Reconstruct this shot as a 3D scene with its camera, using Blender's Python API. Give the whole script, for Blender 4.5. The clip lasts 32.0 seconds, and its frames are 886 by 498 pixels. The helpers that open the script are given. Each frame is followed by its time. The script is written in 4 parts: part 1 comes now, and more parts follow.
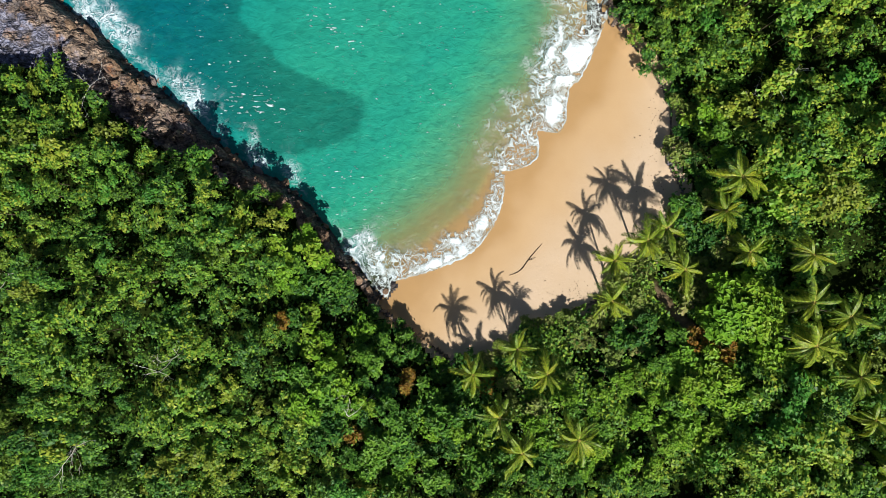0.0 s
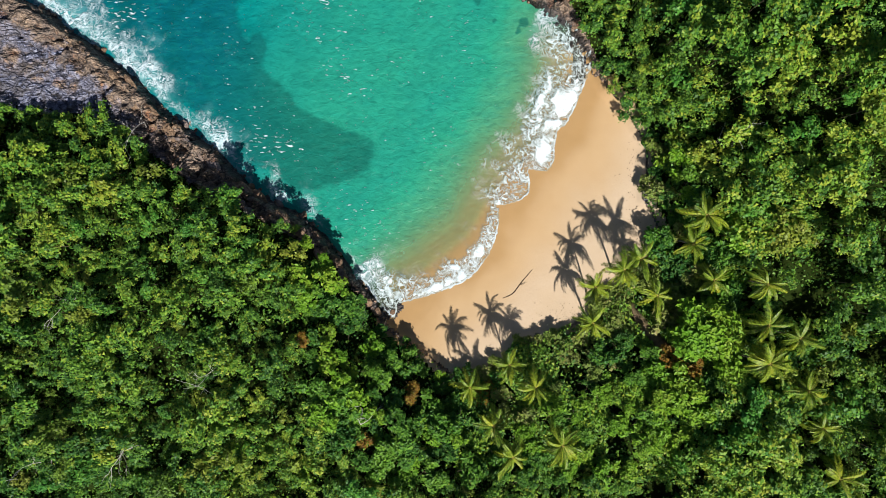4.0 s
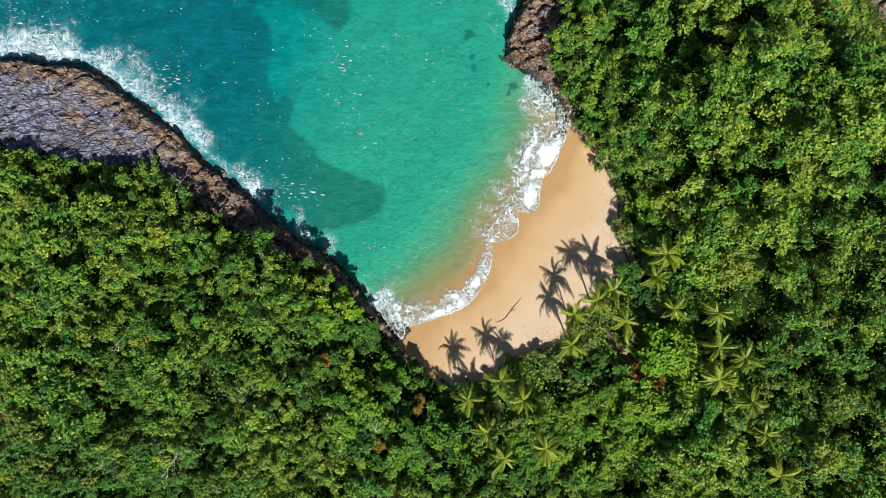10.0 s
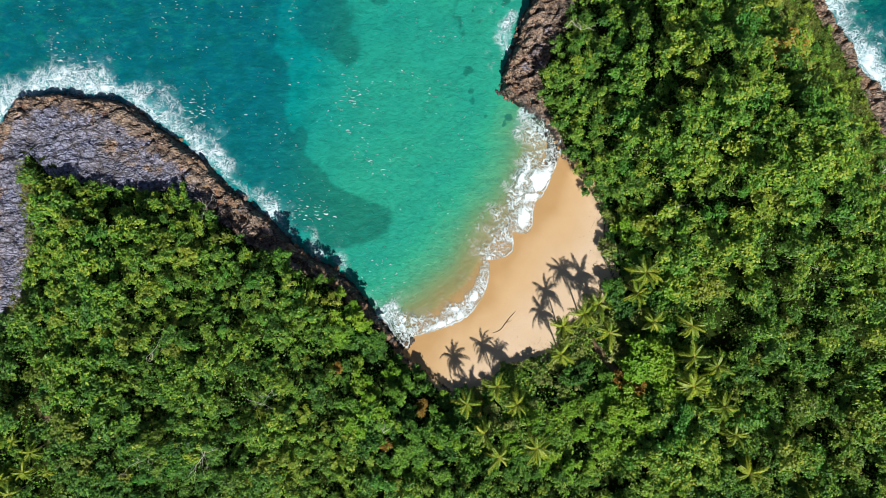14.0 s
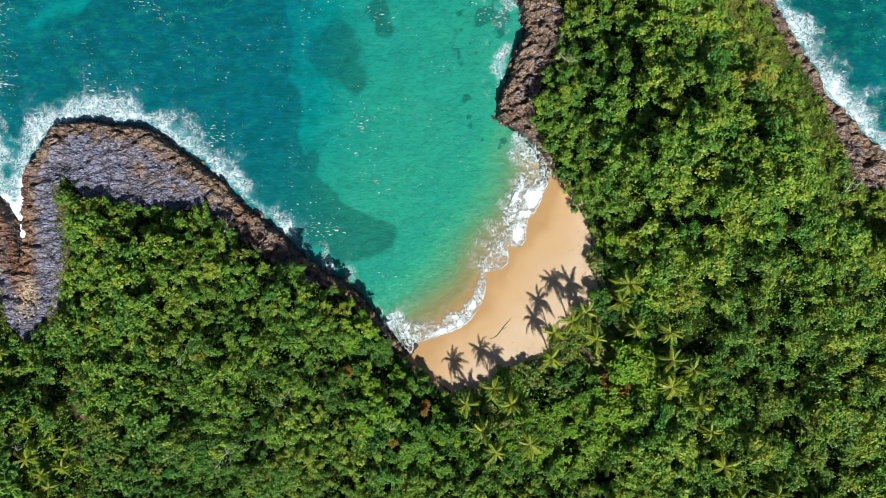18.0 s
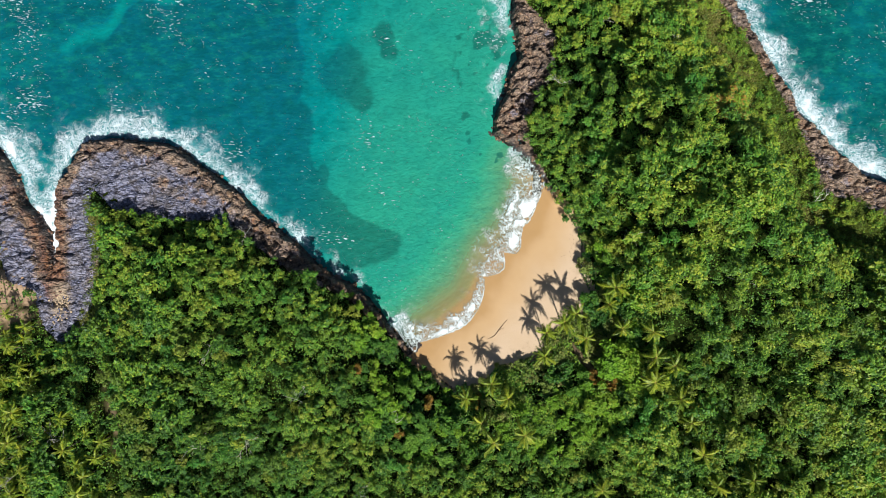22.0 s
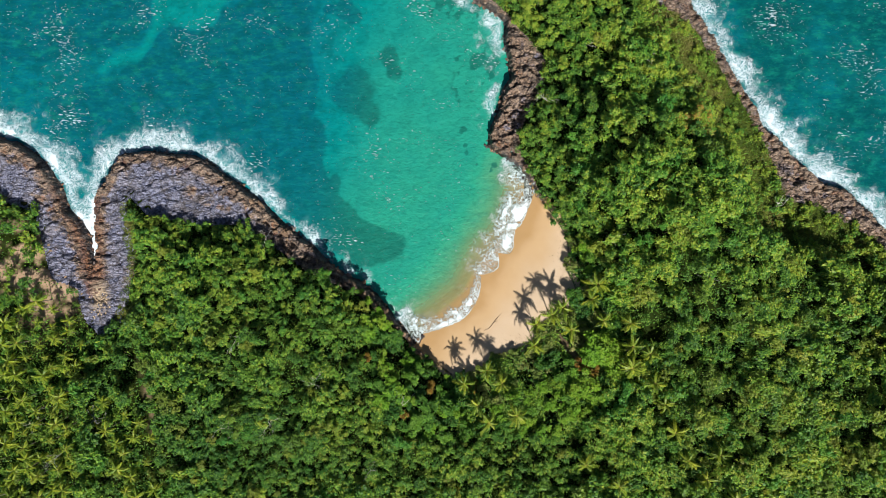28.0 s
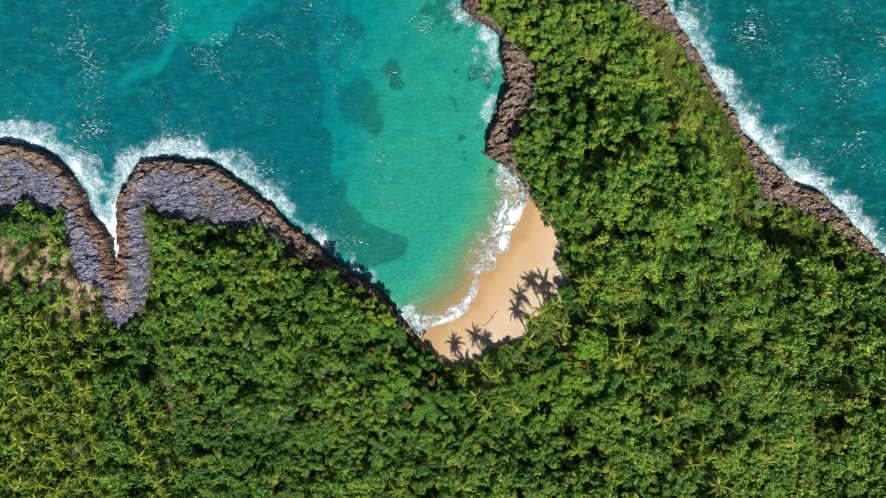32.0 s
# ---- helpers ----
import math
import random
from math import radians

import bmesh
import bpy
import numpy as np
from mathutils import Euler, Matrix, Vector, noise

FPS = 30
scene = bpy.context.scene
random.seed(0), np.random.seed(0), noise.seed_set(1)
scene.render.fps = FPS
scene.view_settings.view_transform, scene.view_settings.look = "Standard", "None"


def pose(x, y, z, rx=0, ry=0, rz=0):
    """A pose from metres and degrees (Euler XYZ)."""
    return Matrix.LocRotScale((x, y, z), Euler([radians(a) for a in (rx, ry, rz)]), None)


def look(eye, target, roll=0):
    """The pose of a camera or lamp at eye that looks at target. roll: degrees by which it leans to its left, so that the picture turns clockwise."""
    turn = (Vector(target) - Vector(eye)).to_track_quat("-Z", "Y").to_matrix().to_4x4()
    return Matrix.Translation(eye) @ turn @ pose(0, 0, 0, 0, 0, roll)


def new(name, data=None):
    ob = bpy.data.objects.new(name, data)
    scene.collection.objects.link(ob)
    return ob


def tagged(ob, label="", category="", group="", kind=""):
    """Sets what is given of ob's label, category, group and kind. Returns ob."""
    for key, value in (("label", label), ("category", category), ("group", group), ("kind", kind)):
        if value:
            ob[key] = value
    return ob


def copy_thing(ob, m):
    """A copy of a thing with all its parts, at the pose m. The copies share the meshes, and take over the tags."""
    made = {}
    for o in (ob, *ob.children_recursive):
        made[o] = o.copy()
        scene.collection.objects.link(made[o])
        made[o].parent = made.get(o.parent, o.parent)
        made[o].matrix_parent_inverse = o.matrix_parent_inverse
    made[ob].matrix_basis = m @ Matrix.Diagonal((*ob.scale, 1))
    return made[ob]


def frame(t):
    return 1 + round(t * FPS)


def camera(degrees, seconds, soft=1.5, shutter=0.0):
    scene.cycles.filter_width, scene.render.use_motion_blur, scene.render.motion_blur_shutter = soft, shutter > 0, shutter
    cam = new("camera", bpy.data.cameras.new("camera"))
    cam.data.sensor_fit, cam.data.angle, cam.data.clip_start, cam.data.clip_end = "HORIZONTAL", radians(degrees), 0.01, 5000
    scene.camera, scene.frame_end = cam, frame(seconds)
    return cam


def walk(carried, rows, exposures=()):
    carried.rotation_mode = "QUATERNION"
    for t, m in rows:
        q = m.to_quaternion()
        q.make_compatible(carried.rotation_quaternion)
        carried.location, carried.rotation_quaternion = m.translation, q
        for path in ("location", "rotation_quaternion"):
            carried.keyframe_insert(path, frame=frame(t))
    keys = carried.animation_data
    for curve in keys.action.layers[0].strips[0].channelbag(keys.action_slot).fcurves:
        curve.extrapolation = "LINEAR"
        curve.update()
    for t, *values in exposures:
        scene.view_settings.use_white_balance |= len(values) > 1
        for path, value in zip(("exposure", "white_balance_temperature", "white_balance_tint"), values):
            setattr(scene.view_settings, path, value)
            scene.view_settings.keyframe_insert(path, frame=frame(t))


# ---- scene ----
cam = camera(70, 32.0, soft=0.5)
PATH = [
    (0, pose(0.00, 0.00, 100.00, -0.269, 0.000, 0.000)),
    (4, pose(-0.39, 4.62, 112.12, -0.309, -0.108, 0.146)),
    (9, pose(-1.09, 9.64, 127.51, -0.090, -0.267, -0.013)),
    (13, pose(-0.92, 12.91, 140.07, 0.202, -0.077, 0.058)),
    (19, pose(-0.84, 17.21, 159.15, 0.334, 0.076, -0.239)),
    (23, pose(-0.91, 18.84, 171.67, 0.189, 0.156, -0.441)),
    (28, pose(-0.95, 19.64, 187.30, -0.045, 0.140, -0.561)),
    (32, pose(-0.97, 20.06, 199.52, -0.101, 0.144, -0.786)),
]
walk(cam, PATH, exposures=[(0, 0.58), (32, 0.58)])

# ---------------------------------------------------------------- light
SUN_WAY = Vector((0.20, -0.65, 0.73)).normalized()  # towards the sun
world = bpy.data.worlds.new("sky")
scene.world = world
world.use_nodes = True
sky = world.node_tree.nodes.new("ShaderNodeTexSky")
sky.sky_type, sky.sun_disc = "NISHITA", False
sky.sun_elevation = math.asin(SUN_WAY.z)
sky.sun_rotation = math.atan2(SUN_WAY.x, SUN_WAY.y)
world.node_tree.links.new(sky.outputs[0], world.node_tree.nodes["Background"].inputs[0])
world.node_tree.nodes["Background"].inputs[1].default_value = 0.041
sun = bpy.data.lights.new("sun", "SUN")
sun.energy, sun.angle, sun.color = 4.65, radians(0.5), (1.0, 0.95, 0.86)
sun_ob = new("sun", sun)
sun_ob.matrix_world = look(SUN_WAY * 400, (0, 0, 0))

rng = np.random.default_rng(7)


# ---------------------------------------------------------------- node helpers
class Mat:
    """A node material with a Principled surface."""

    def __init__(self, name, rough=0.8, spec=0.3, metal=0.0):
        self.m = bpy.data.materials.new(name)
        self.m.use_nodes = True
        self.t = self.m.node_tree
        self.b = self.t.nodes["Principled BSDF"]
        self.b.inputs["Roughness"].default_value = rough
        self.b.inputs["Specular IOR Level"].default_value = spec
        self.b.inputs["Metallic"].default_value = metal
        self.coord = self.t.nodes.new("ShaderNodeNewGeometry")

    def put(self, socket, value):
        if isinstance(value, bpy.types.NodeSocket):
            self.t.links.new(value, socket)
        else:
            socket.default_value = value

    def noise(self, scale, detail=4.0, rough=0.55, stretch=None, warp=0.0, at=None):
        n = self.t.nodes.new("ShaderNodeTexNoise")
        n.inputs["Scale"].default_value, n.inputs["Detail"].default_value = scale, detail
        n.inputs["Roughness"].default_value, n.inputs["Distortion"].default_value = rough, warp
        self.put(n.inputs["Vector"], at or self.spot(stretch))
        return n.outputs["Fac"]

    def spot(self, stretch=None, turn=0.0):
        if stretch is None and not turn:
            return self.coord.outputs["Position"]
        n = self.t.nodes.new("ShaderNodeMapping")
        n.inputs["Scale"].default_value = stretch or (1, 1, 1)
        n.inputs["Rotation"].default_value = (0, 0, turn)
        self.put(n.inputs["Vector"], self.coord.outputs["Position"])
        return n.outputs[0]

    def cells(self, scale, feature="F1", at=None, rand=1.0):
        n = self.t.nodes.new("ShaderNodeTexVoronoi")
        n.feature = feature
        n.inputs["Scale"].default_value, n.inputs["Randomness"].default_value = scale, rand
        self.put(n.inputs["Vector"], at or self.coord.outputs["Position"])
        return n.outputs["Distance"]

    def attr(self, name):
        n = self.t.nodes.new("ShaderNodeAttribute")
        n.attribute_name = name
        return n.outputs["Fac"]

    def chance(self):
        return self.t.nodes.new("ShaderNodeObjectInfo").outputs["Random"]

    def island(self):
        return self.coord.outputs["Random Per Island"]

    def sum(self, op, a, b=0.0, c=0.0):
        n = self.t.nodes.new("ShaderNodeMath")
        n.operation = op
        for socket, value in zip(n.inputs, (a, b, c)):
            self.put(socket, value)
        return n.outputs[0]

    def span(self, value, a, b, lo=0.0, hi=1.0):
        n = self.t.nodes.new("ShaderNodeMapRange")
        n.interpolation_type = "SMOOTHSTEP"
        for socket, v in zip(n.inputs[:5], (value, a, b, lo, hi)):
            self.put(socket, v)
        return n.outputs[0]

    def ramp(self, value, stops):
        n = self.t.nodes.new("ShaderNodeValToRGB")
        r = n.color_ramp
        while len(r.elements) < len(stops):
            r.elements.new(0.5)
        for e, (p, c) in zip(r.elements, stops):
            e.position, e.color = p, (*c, 1)
        self.put(n.inputs[0], value)
        return n.outputs[0]

    def mix(self, fac, a, b, kind="MIX"):
        n = self.t.nodes.new("ShaderNodeMix")
        n.data_type, n.blend_type = "RGBA", kind
        self.put(n.inputs[0], fac)
        for socket, v in ((n.inputs[6], a), (n.inputs[7], b)):
            self.put(socket, (*v, 1) if isinstance(v, tuple) else v)
        return n.outputs[2]

    def colour(self, value):
        self.put(self.b.inputs["Base Color"], (*value, 1) if isinstance(value, tuple) else value)
        return self

    def bump(self, height, depth, strength=1.0):
        n = self.t.nodes.new("ShaderNodeBump")
        n.inputs["Strength"].default_value, n.inputs["Distance"].default_value = strength, depth
        self.put(n.inputs["Height"], height)
        self.put(self.b.inputs["Normal"], n.outputs[0])
        return self


# ---------------------------------------------------------------- materials
def sand_material():
    k = Mat("sand", 0.85, 0.25)
    shore = k.sum("ADD", k.attr("shore"), k.sum("MULTIPLY", k.noise(0.10, 3, 0.4), 8.0))
    wet = k.span(shore, 5.5, 10.5)
    pale = k.span(shore, 9.0, 20.0)
    dry = k.mix(pale, k.mix(k.noise(0.22, 5), (0.44, 0.290, 0.150), (0.495, 0.345, 0.195)), k.mix(k.noise(0.18, 6, 0.6), (0.475, 0.36, 0.245), (0.55, 0.43, 0.315)))
    dry = k.mix(k.span(k.noise(2.2, 5), 0.55, 0.8, 0, 0.35), dry, (0.45, 0.30, 0.17))
    damp = k.mix(k.noise(0.35, 4), (0.41, 0.255, 0.115), (0.36, 0.225, 0.10))
    k.colour(k.mix(wet, damp, dry))
    k.put(k.b.inputs["Roughness"], k.span(wet, 0, 1, 0.42, 0.9))
    dents = k.span(k.cells(1.7, "SMOOTH_F1"), 0.05, 0.35)
    return k.bump(k.sum("ADD", k.sum("ADD", k.noise(0.5, 5), k.sum("MULTIPLY", k.noise(6, 3), 0.25)), k.sum("MULTIPLY", k.sum("MULTIPLY", dents, pale), 0.25)), 0.05).m


def floor_material():
    k = Mat("forest_floor", 1.0, 0.0)
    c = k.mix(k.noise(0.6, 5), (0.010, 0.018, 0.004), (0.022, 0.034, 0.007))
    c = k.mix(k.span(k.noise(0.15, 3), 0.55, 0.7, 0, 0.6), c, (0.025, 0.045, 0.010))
    c = k.mix(k.attr("earth"), c, k.mix(k.noise(0.9, 5), (0.28, 0.18, 0.11), (0.46, 0.34, 0.24)))
    c = k.mix(k.attr("grass"), c, k.mix(k.noise(0.5, 6, 0.7), (0.038, 0.075, 0.010), (0.125, 0.142, 0.026)))
    k.colour(c)
    return k.bump(k.noise(1.3, 6), 0.3).m


def seabed_material():
    k = Mat("seabed_sand", 0.9, 0.2)
    c = k.mix(k.noise(0.3, 4), (0.46, 0.30, 0.13), (0.40, 0.27, 0.12))
    c = k.mix(k.attr("reef"), c, (0.05, 0.07, 0.05))
    k.colour(c)
    return k.bump(k.noise(1.0, 4, stretch=(1, 0.4, 1)), 0.05).m


def rock_material():
    k = Mat("coast_rock", 0.8, 0.35)
    n = k.noise(0.35, 8, 0.7)
    slate = k.ramp(k.noise(1.1, 9, 0.8), [(0.32, (0.035, 0.038, 0.065)), (0.45, (0.19, 0.215, 0.345)), (0.55, (0.32, 0.345, 0.50)), (0.70, (0.50, 0.53, 0.66))])
    brown = k.ramp(k.noise(0.9, 9, 0.8), [(0.30, (0.030, 0.021, 0.017)), (0.45, (0.23, 0.150, 0.098)), (0.55, (0.43, 0.305, 0.215)), (0.68, (0.66, 0.53, 0.41))])
    edge = k.span(k.sum("ADD", k.attr("shore"), k.sum("MULTIPLY", n, 16.0)), 11.0, 14.0)
    east = k.sum("MULTIPLY", k.attr("brown"), k.span(k.noise(0.3, 6, 0.7), 0.36, 0.52, 0.25, 1.0))
    edge = k.sum("MULTIPLY", edge, k.span(k.noise(0.10, 6, 0.65), 0.30, 0.41))
    c = k.mix(k.sum("MULTIPLY", edge, k.sum("SUBTRACT", 1.0, east)), brown, slate)
    c = k.mix(k.sum("MULTIPLY", k.span(k.noise(0.42, 5, 0.65), 0.54, 0.68, 0, 0.75), k.sum("SUBTRACT", 1.0, k.sum("MULTIPLY", edge, 0.9))), c, (0.36, 0.145, 0.055))
    iron = k.ramp(k.noise(1.2, 7, 0.75), [(0.32, (0.05, 0.018, 0.010)), (0.48, (0.27, 0.105, 0.045)), (0.62, (0.46, 0.23, 0.11)), (0.75, (0.52, 0.38, 0.26))])
    c = k.mix(k.span(k.sum("ADD", k.attr("rust"), k.sum("MULTIPLY", k.sum("SUBTRACT", n, 0.5), 1.6)), 0.35, 0.85, 0, 0.85), c, iron)
    wet = k.span(k.sum("ADD", k.attr("shore"), k.sum("MULTIPLY", n, 2.0)), 1.2, 2.2)
    c = k.mix(wet, (0.022, 0.017, 0.015), c)
    long = k.sum("ABSOLUTE", k.sum("SUBTRACT", k.noise(0.30, 2, 0.5, at=k.spot((0.85, 1.25, 1), -0.25)), 0.5))
    cross = k.sum("ABSOLUTE", k.sum("SUBTRACT", k.noise(0.55, 3, 0.5), 0.5))
    crack = k.sum("MINIMUM", long, k.sum("ADD", cross, 0.012))
    c = k.mix(k.span(crack, 0.002, 0.020, 0.35, 0), c, (0.02, 0.017, 0.018))
    c = k.mix(k.span(k.noise(0.20, 8, 0.74, at=k.spot((1.5, 0.8, 1), -0.5)), 0.46, 0.60, 0, 0.42), c, k.mix(k.noise(1.4, 5), (0.045, 0.045, 0.065), (0.13, 0.12, 0.15)))
    c = k.mix(k.span(k.attr("joint"), 0.04, 0.16, 0.65, 0), c, (0.020, 0.018, 0.022))
    c = k.mix(k.span(k.attr("block"), 0.2, 0.9, 0.0, 0.35), c, k.mix(0.6, c, (0.42, 0.36, 0.31)))
    skew = k.t.nodes.new("ShaderNodeVectorMath")
    skew.operation = "MULTIPLY_ADD"
    turb = k.t.nodes.new("ShaderNodeTexNoise")
    turb.inputs["Scale"].default_value = 0.7
    k.put(turb.inputs["Vector"], k.coord.outputs["Position"])
    k.put(skew.inputs[0], turb.outputs["Color"])
    skew.inputs[1].default_value = (1.6, 1.6, 0)
    k.put(skew.inputs[2], k.spot((0.75, 1.5, 0.6), -0.3))
    slabs = k.cells(0.62, "DISTANCE_TO_EDGE", skew.outputs[0])
    flakes = k.cells(1.5, "DISTANCE_TO_EDGE", skew.outputs[0])
    c = k.mix(k.span(slabs, 0.01, 0.08, 0.6, 0), c, (0.018, 0.015, 0.018))
    c = k.mix(k.span(flakes, 0.01, 0.10, 0.38, 0), c, (0.025, 0.021, 0.024))
    pits = k.noise(2.3, 6, 0.75)
    c = k.mix(k.span(pits, 0.36, 0.48, 0.95, 0), c, (0.020, 0.018, 0.022))
    c = k.mix(k.span(k.noise(0.8, 6, 0.7), 0.58, 0.72, 0, 0.4), c, (0.42, 0.37, 0.33))
    c = k.mix(k.attr("shingle"), c, k.mix(k.cells(1.8), (0.48, 0.38, 0.27), (0.20, 0.16, 0.12)))
    k.colour(c)
    k.put(k.b.inputs["Roughness"], k.span(wet, 0, 1, 0.35, 0.85))
    grain = k.sum("ADD", k.noise(1.7, 9, 0.75), k.sum("MULTIPLY", k.noise(0.6, 5, 0.65), 1.2))
    split = k.sum("ADD", k.sum("MULTIPLY", k.span(slabs, 0.0, 0.22), 0.9), k.sum("MULTIPLY", k.span(flakes, 0.0, 0.3), 0.5))
    return k.bump(k.sum("ADD", grain, k.sum("ADD", split, k.sum("MULTIPLY", k.span(crack, 0.0, 0.06), 0.3))), 0.34).m


def boulder_material():
    k = Mat("boulder_rock", 0.85, 0.3)
    a = k.ramp(k.noise(1.5, 8, 0.75), [(0.30, (0.04, 0.027, 0.02)), (0.48, (0.18, 0.115, 0.075)), (0.70, (0.42, 0.30, 0.20))])
    b = k.ramp(k.noise(1.9, 8, 0.75), [(0.25, (0.05, 0.05, 0.065)), (0.5, (0.15, 0.145, 0.17)), (0.75, (0.28, 0.27, 0.29))])
    k.colour(k.mix(k.span(k.chance(), 0.6, 1.0, 0, 0.6), a, b))
    return k.bump(k.noise(2.4, 8, 0.75), 0.3).m


def water_material():
    k = Mat("sea_water", 0.12, 0.08)
    depth, reef, foam, swash = k.attr("depth"), k.attr("reef"), k.attr("foam"), k.attr("swash")
    d = k.sum("ADD", depth, k.sum("MULTIPLY", k.sum("SUBTRACT", k.noise(0.06, 4, 0.6), 0.5), 1.2))
    body = k.ramp(k.sum("DIVIDE", d, 8.0), [
        (0.0, (0.30, 0.28, 0.12)), (0.09, (0.100, 0.265, 0.130)), (0.22, (0.022, 0.270, 0.172)),
        (0.42, (0.001, 0.184, 0.184)), (0.58, (0.001, 0.122, 0.162)), (0.75, (0.001, 0.072, 0.084)), (1.0, (0.001, 0.042, 0.058))])
    patch = k.span(k.sum("ADD", reef, k.sum("MULTIPLY", k.sum("SUBTRACT", k.noise(0.30, 6, 0.68), 0.5), 0.7)), 0.30, 0.68)
    shallow_reef = k.mix(k.noise(0.5, 4), (0.004, 0.080, 0.066), (0.010, 0.130, 0.100))
    deep_reef = k.mix(k.noise(0.12, 6, 0.65), (0.0008, 0.058, 0.096), (0.0015, 0.100, 0.134))
    body = k.mix(k.sum("MULTIPLY", patch, 0.78), body, k.mix(k.span(depth, 2.3, 4.2), shallow_reef, deep_reef))
    # dappling of the swell painted into the body colour, light and dark by turns
    ruffle = k.noise(0.5, 6, 0.7, stretch=(0.6, 1.4, 1))
    body = k.mix(k.span(ruffle, 0.45, 0.75, 0, 0.28), body, (0.010, 0.27, 0.22))
    body = k.mix(k.span(k.noise(0.85, 4, 0.6, stretch=(0.8, 1.2, 1)), 0.36, 0.52, 0.22, 0), body, (0.001, 0.085, 0.070))
    body = k.mix(k.sum("MULTIPLY", k.span(k.noise(0.22, 3, 0.5), 0.36, 0.56, 0.5, 0), k.span(depth, 1.5, 5.0, 0.15, 0.9)), body, (0.001, 0.062, 0.066))
    body = k.mix(k.sum("MULTIPLY", k.span(k.noise(0.30, 6, 0.7, stretch=(0.7, 1.2, 1)), 0.48, 0.68, 0, 0.60), k.span(depth, 3.5, 5.5)), body, (0.006, 0.185, 0.135))
    # milky water behind the breakers, and lacing foam
    milk = k.span(k.sum("ADD", foam, k.sum("MULTIPLY", k.sum("SUBTRACT", k.noise(0.35, 5), 0.5), 0.7)), 0.06, 0.70, 0, 0.62)
    milk = k.sum("MULTIPLY", milk, k.span(depth, 0.5, 1.2))
    body = k.mix(milk, body, (0.14, 0.42, 0.46))
    warped = k.t.nodes.new("ShaderNodeVectorMath")
    warped.operation = "MULTIPLY_ADD"
    col = k.t.nodes.new("ShaderNodeTexNoise")
    col.inputs["Scale"].default_value, col.inputs["Detail"].default_value = 0.40, 5
    k.put(col.inputs["Vector"], k.coord.outputs["Position"])
    k.put(warped.inputs[0], col.outputs["Color"])
    warped.inputs[1].default_value = (3.2, 3.2, 0)
    k.put(warped.inputs[2], k.coord.outputs["Position"])

    def thread(scale, detail, wide):
        n = k.noise(scale, detail, 0.55, at=warped.outputs[0])
        return k.span(k.sum("ABSOLUTE", k.sum("SUBTRACT", n, 0.5)), 0.0, wide, 1, 0)

    web = k.sum("MAXIMUM", thread(0.34, 2, 0.035), k.sum("MAXIMUM", k.sum("MULTIPLY", thread(0.75, 2, 0.06), 0.9), k.sum("MULTIPLY", thread(1.7, 2, 0.09), 0.75)))
    cloud = k.sum("SUBTRACT", k.noise(0.30, 5, 0.62, at=warped.outputs[0]), 0.5)
    near = k.sum("ADD", foam, k.sum("MULTIPLY", cloud, 1.3))
    white = k.span(k.sum("ADD", k.sum("MULTIPLY", foam, 1.15), k.sum("MULTIPLY", cloud, 1.7)), 0.60, 0.98)
    white = k.sum("MAXIMUM", white, k.sum("MULTIPLY", web, k.sum("MULTIPLY", k.span(near, 0.10, 0.50, 0.0, 0.95), k.span(foam, 0.02, 0.16))))
    # the bright lip of the wash where it runs up the sand
    reach = k.sum("ADD", swash, k.sum("MULTIPLY", k.sum("SUBTRACT", k.noise(0.9, 4, 0.6), 0.5), 0.9))
    lip = k.sum("MULTIPLY", k.span(reach, 0.0, 0.12), k.span(reach, 0.22, 0.75, 1, 0))
    white = k.sum("MAXIMUM", white, k.sum("MULTIPLY", lip, k.span(k.noise(0.25, 3), 0.35, 0.6, 0.25, 0.85)))
    # sun glints painted white into the colour, in flocks; crests on the open sea
    flock = k.sum("MULTIPLY", k.sum("SUBTRACT", k.noise(0.075, 4, 0.62), 0.5), 0.55)
    glint = k.span(k.sum("ADD", k.noise(1.5, 3, 0.6, at=k.spot((0.55, 1.7, 1), 0.35)), flock), 0.675, 0.705)
    glint = k.sum("MULTIPLY", glint, k.span(depth, 0.7, 2.6, 0.1, 0.8))
    crest = k.span(k.sum("ADD", k.noise(0.8, 4, 0.62, at=k.spot((0.6, 1.7, 1), 0.5)), k.sum("MULTIPLY", flock, 0.9)), 0.655, 0.70)
    white = k.sum("MAXIMUM", k.sum("MAXIMUM", white, glint), k.sum("MULTIPLY", crest, k.span(depth, 4.5, 5.8, 0, 0.6)))
    k.colour(k.mix(white, body, (0.68, 0.79, 0.88)))
    k.put(k.b.inputs["Roughness"], k.span(white, 0, 1, 0.2, 0.8))
    waves = k.sum("ADD", k.noise(0.7, 6, 0.62, stretch=(0.8, 1.15, 1), warp=0.6), k.sum("MULTIPLY", k.noise(0.16, 3), 2.0))
    k.bump(k.sum("ADD", waves, k.sum("MULTIPLY", white, 0.7)), 0.27)
    clear = k.t.nodes.new("ShaderNodeBsdfTransparent")
    blend = k.t.nodes.new("ShaderNodeMixShader")
    body_seen = k.sum("MAXIMUM", white, k.span(depth, 0.02, 1.5, 0.06, 1.0))
    k.put(blend.inputs[0], k.sum("MULTIPLY", body_seen, k.span(reach, 0.0, 0.10)))
    k.put(blend.inputs[1], clear.outputs[0])
    k.put(blend.inputs[2], k.b.outputs[0])
    k.put(k.t.nodes["Material Output"].inputs["Surface"], blend.outputs[0])
    return k.m


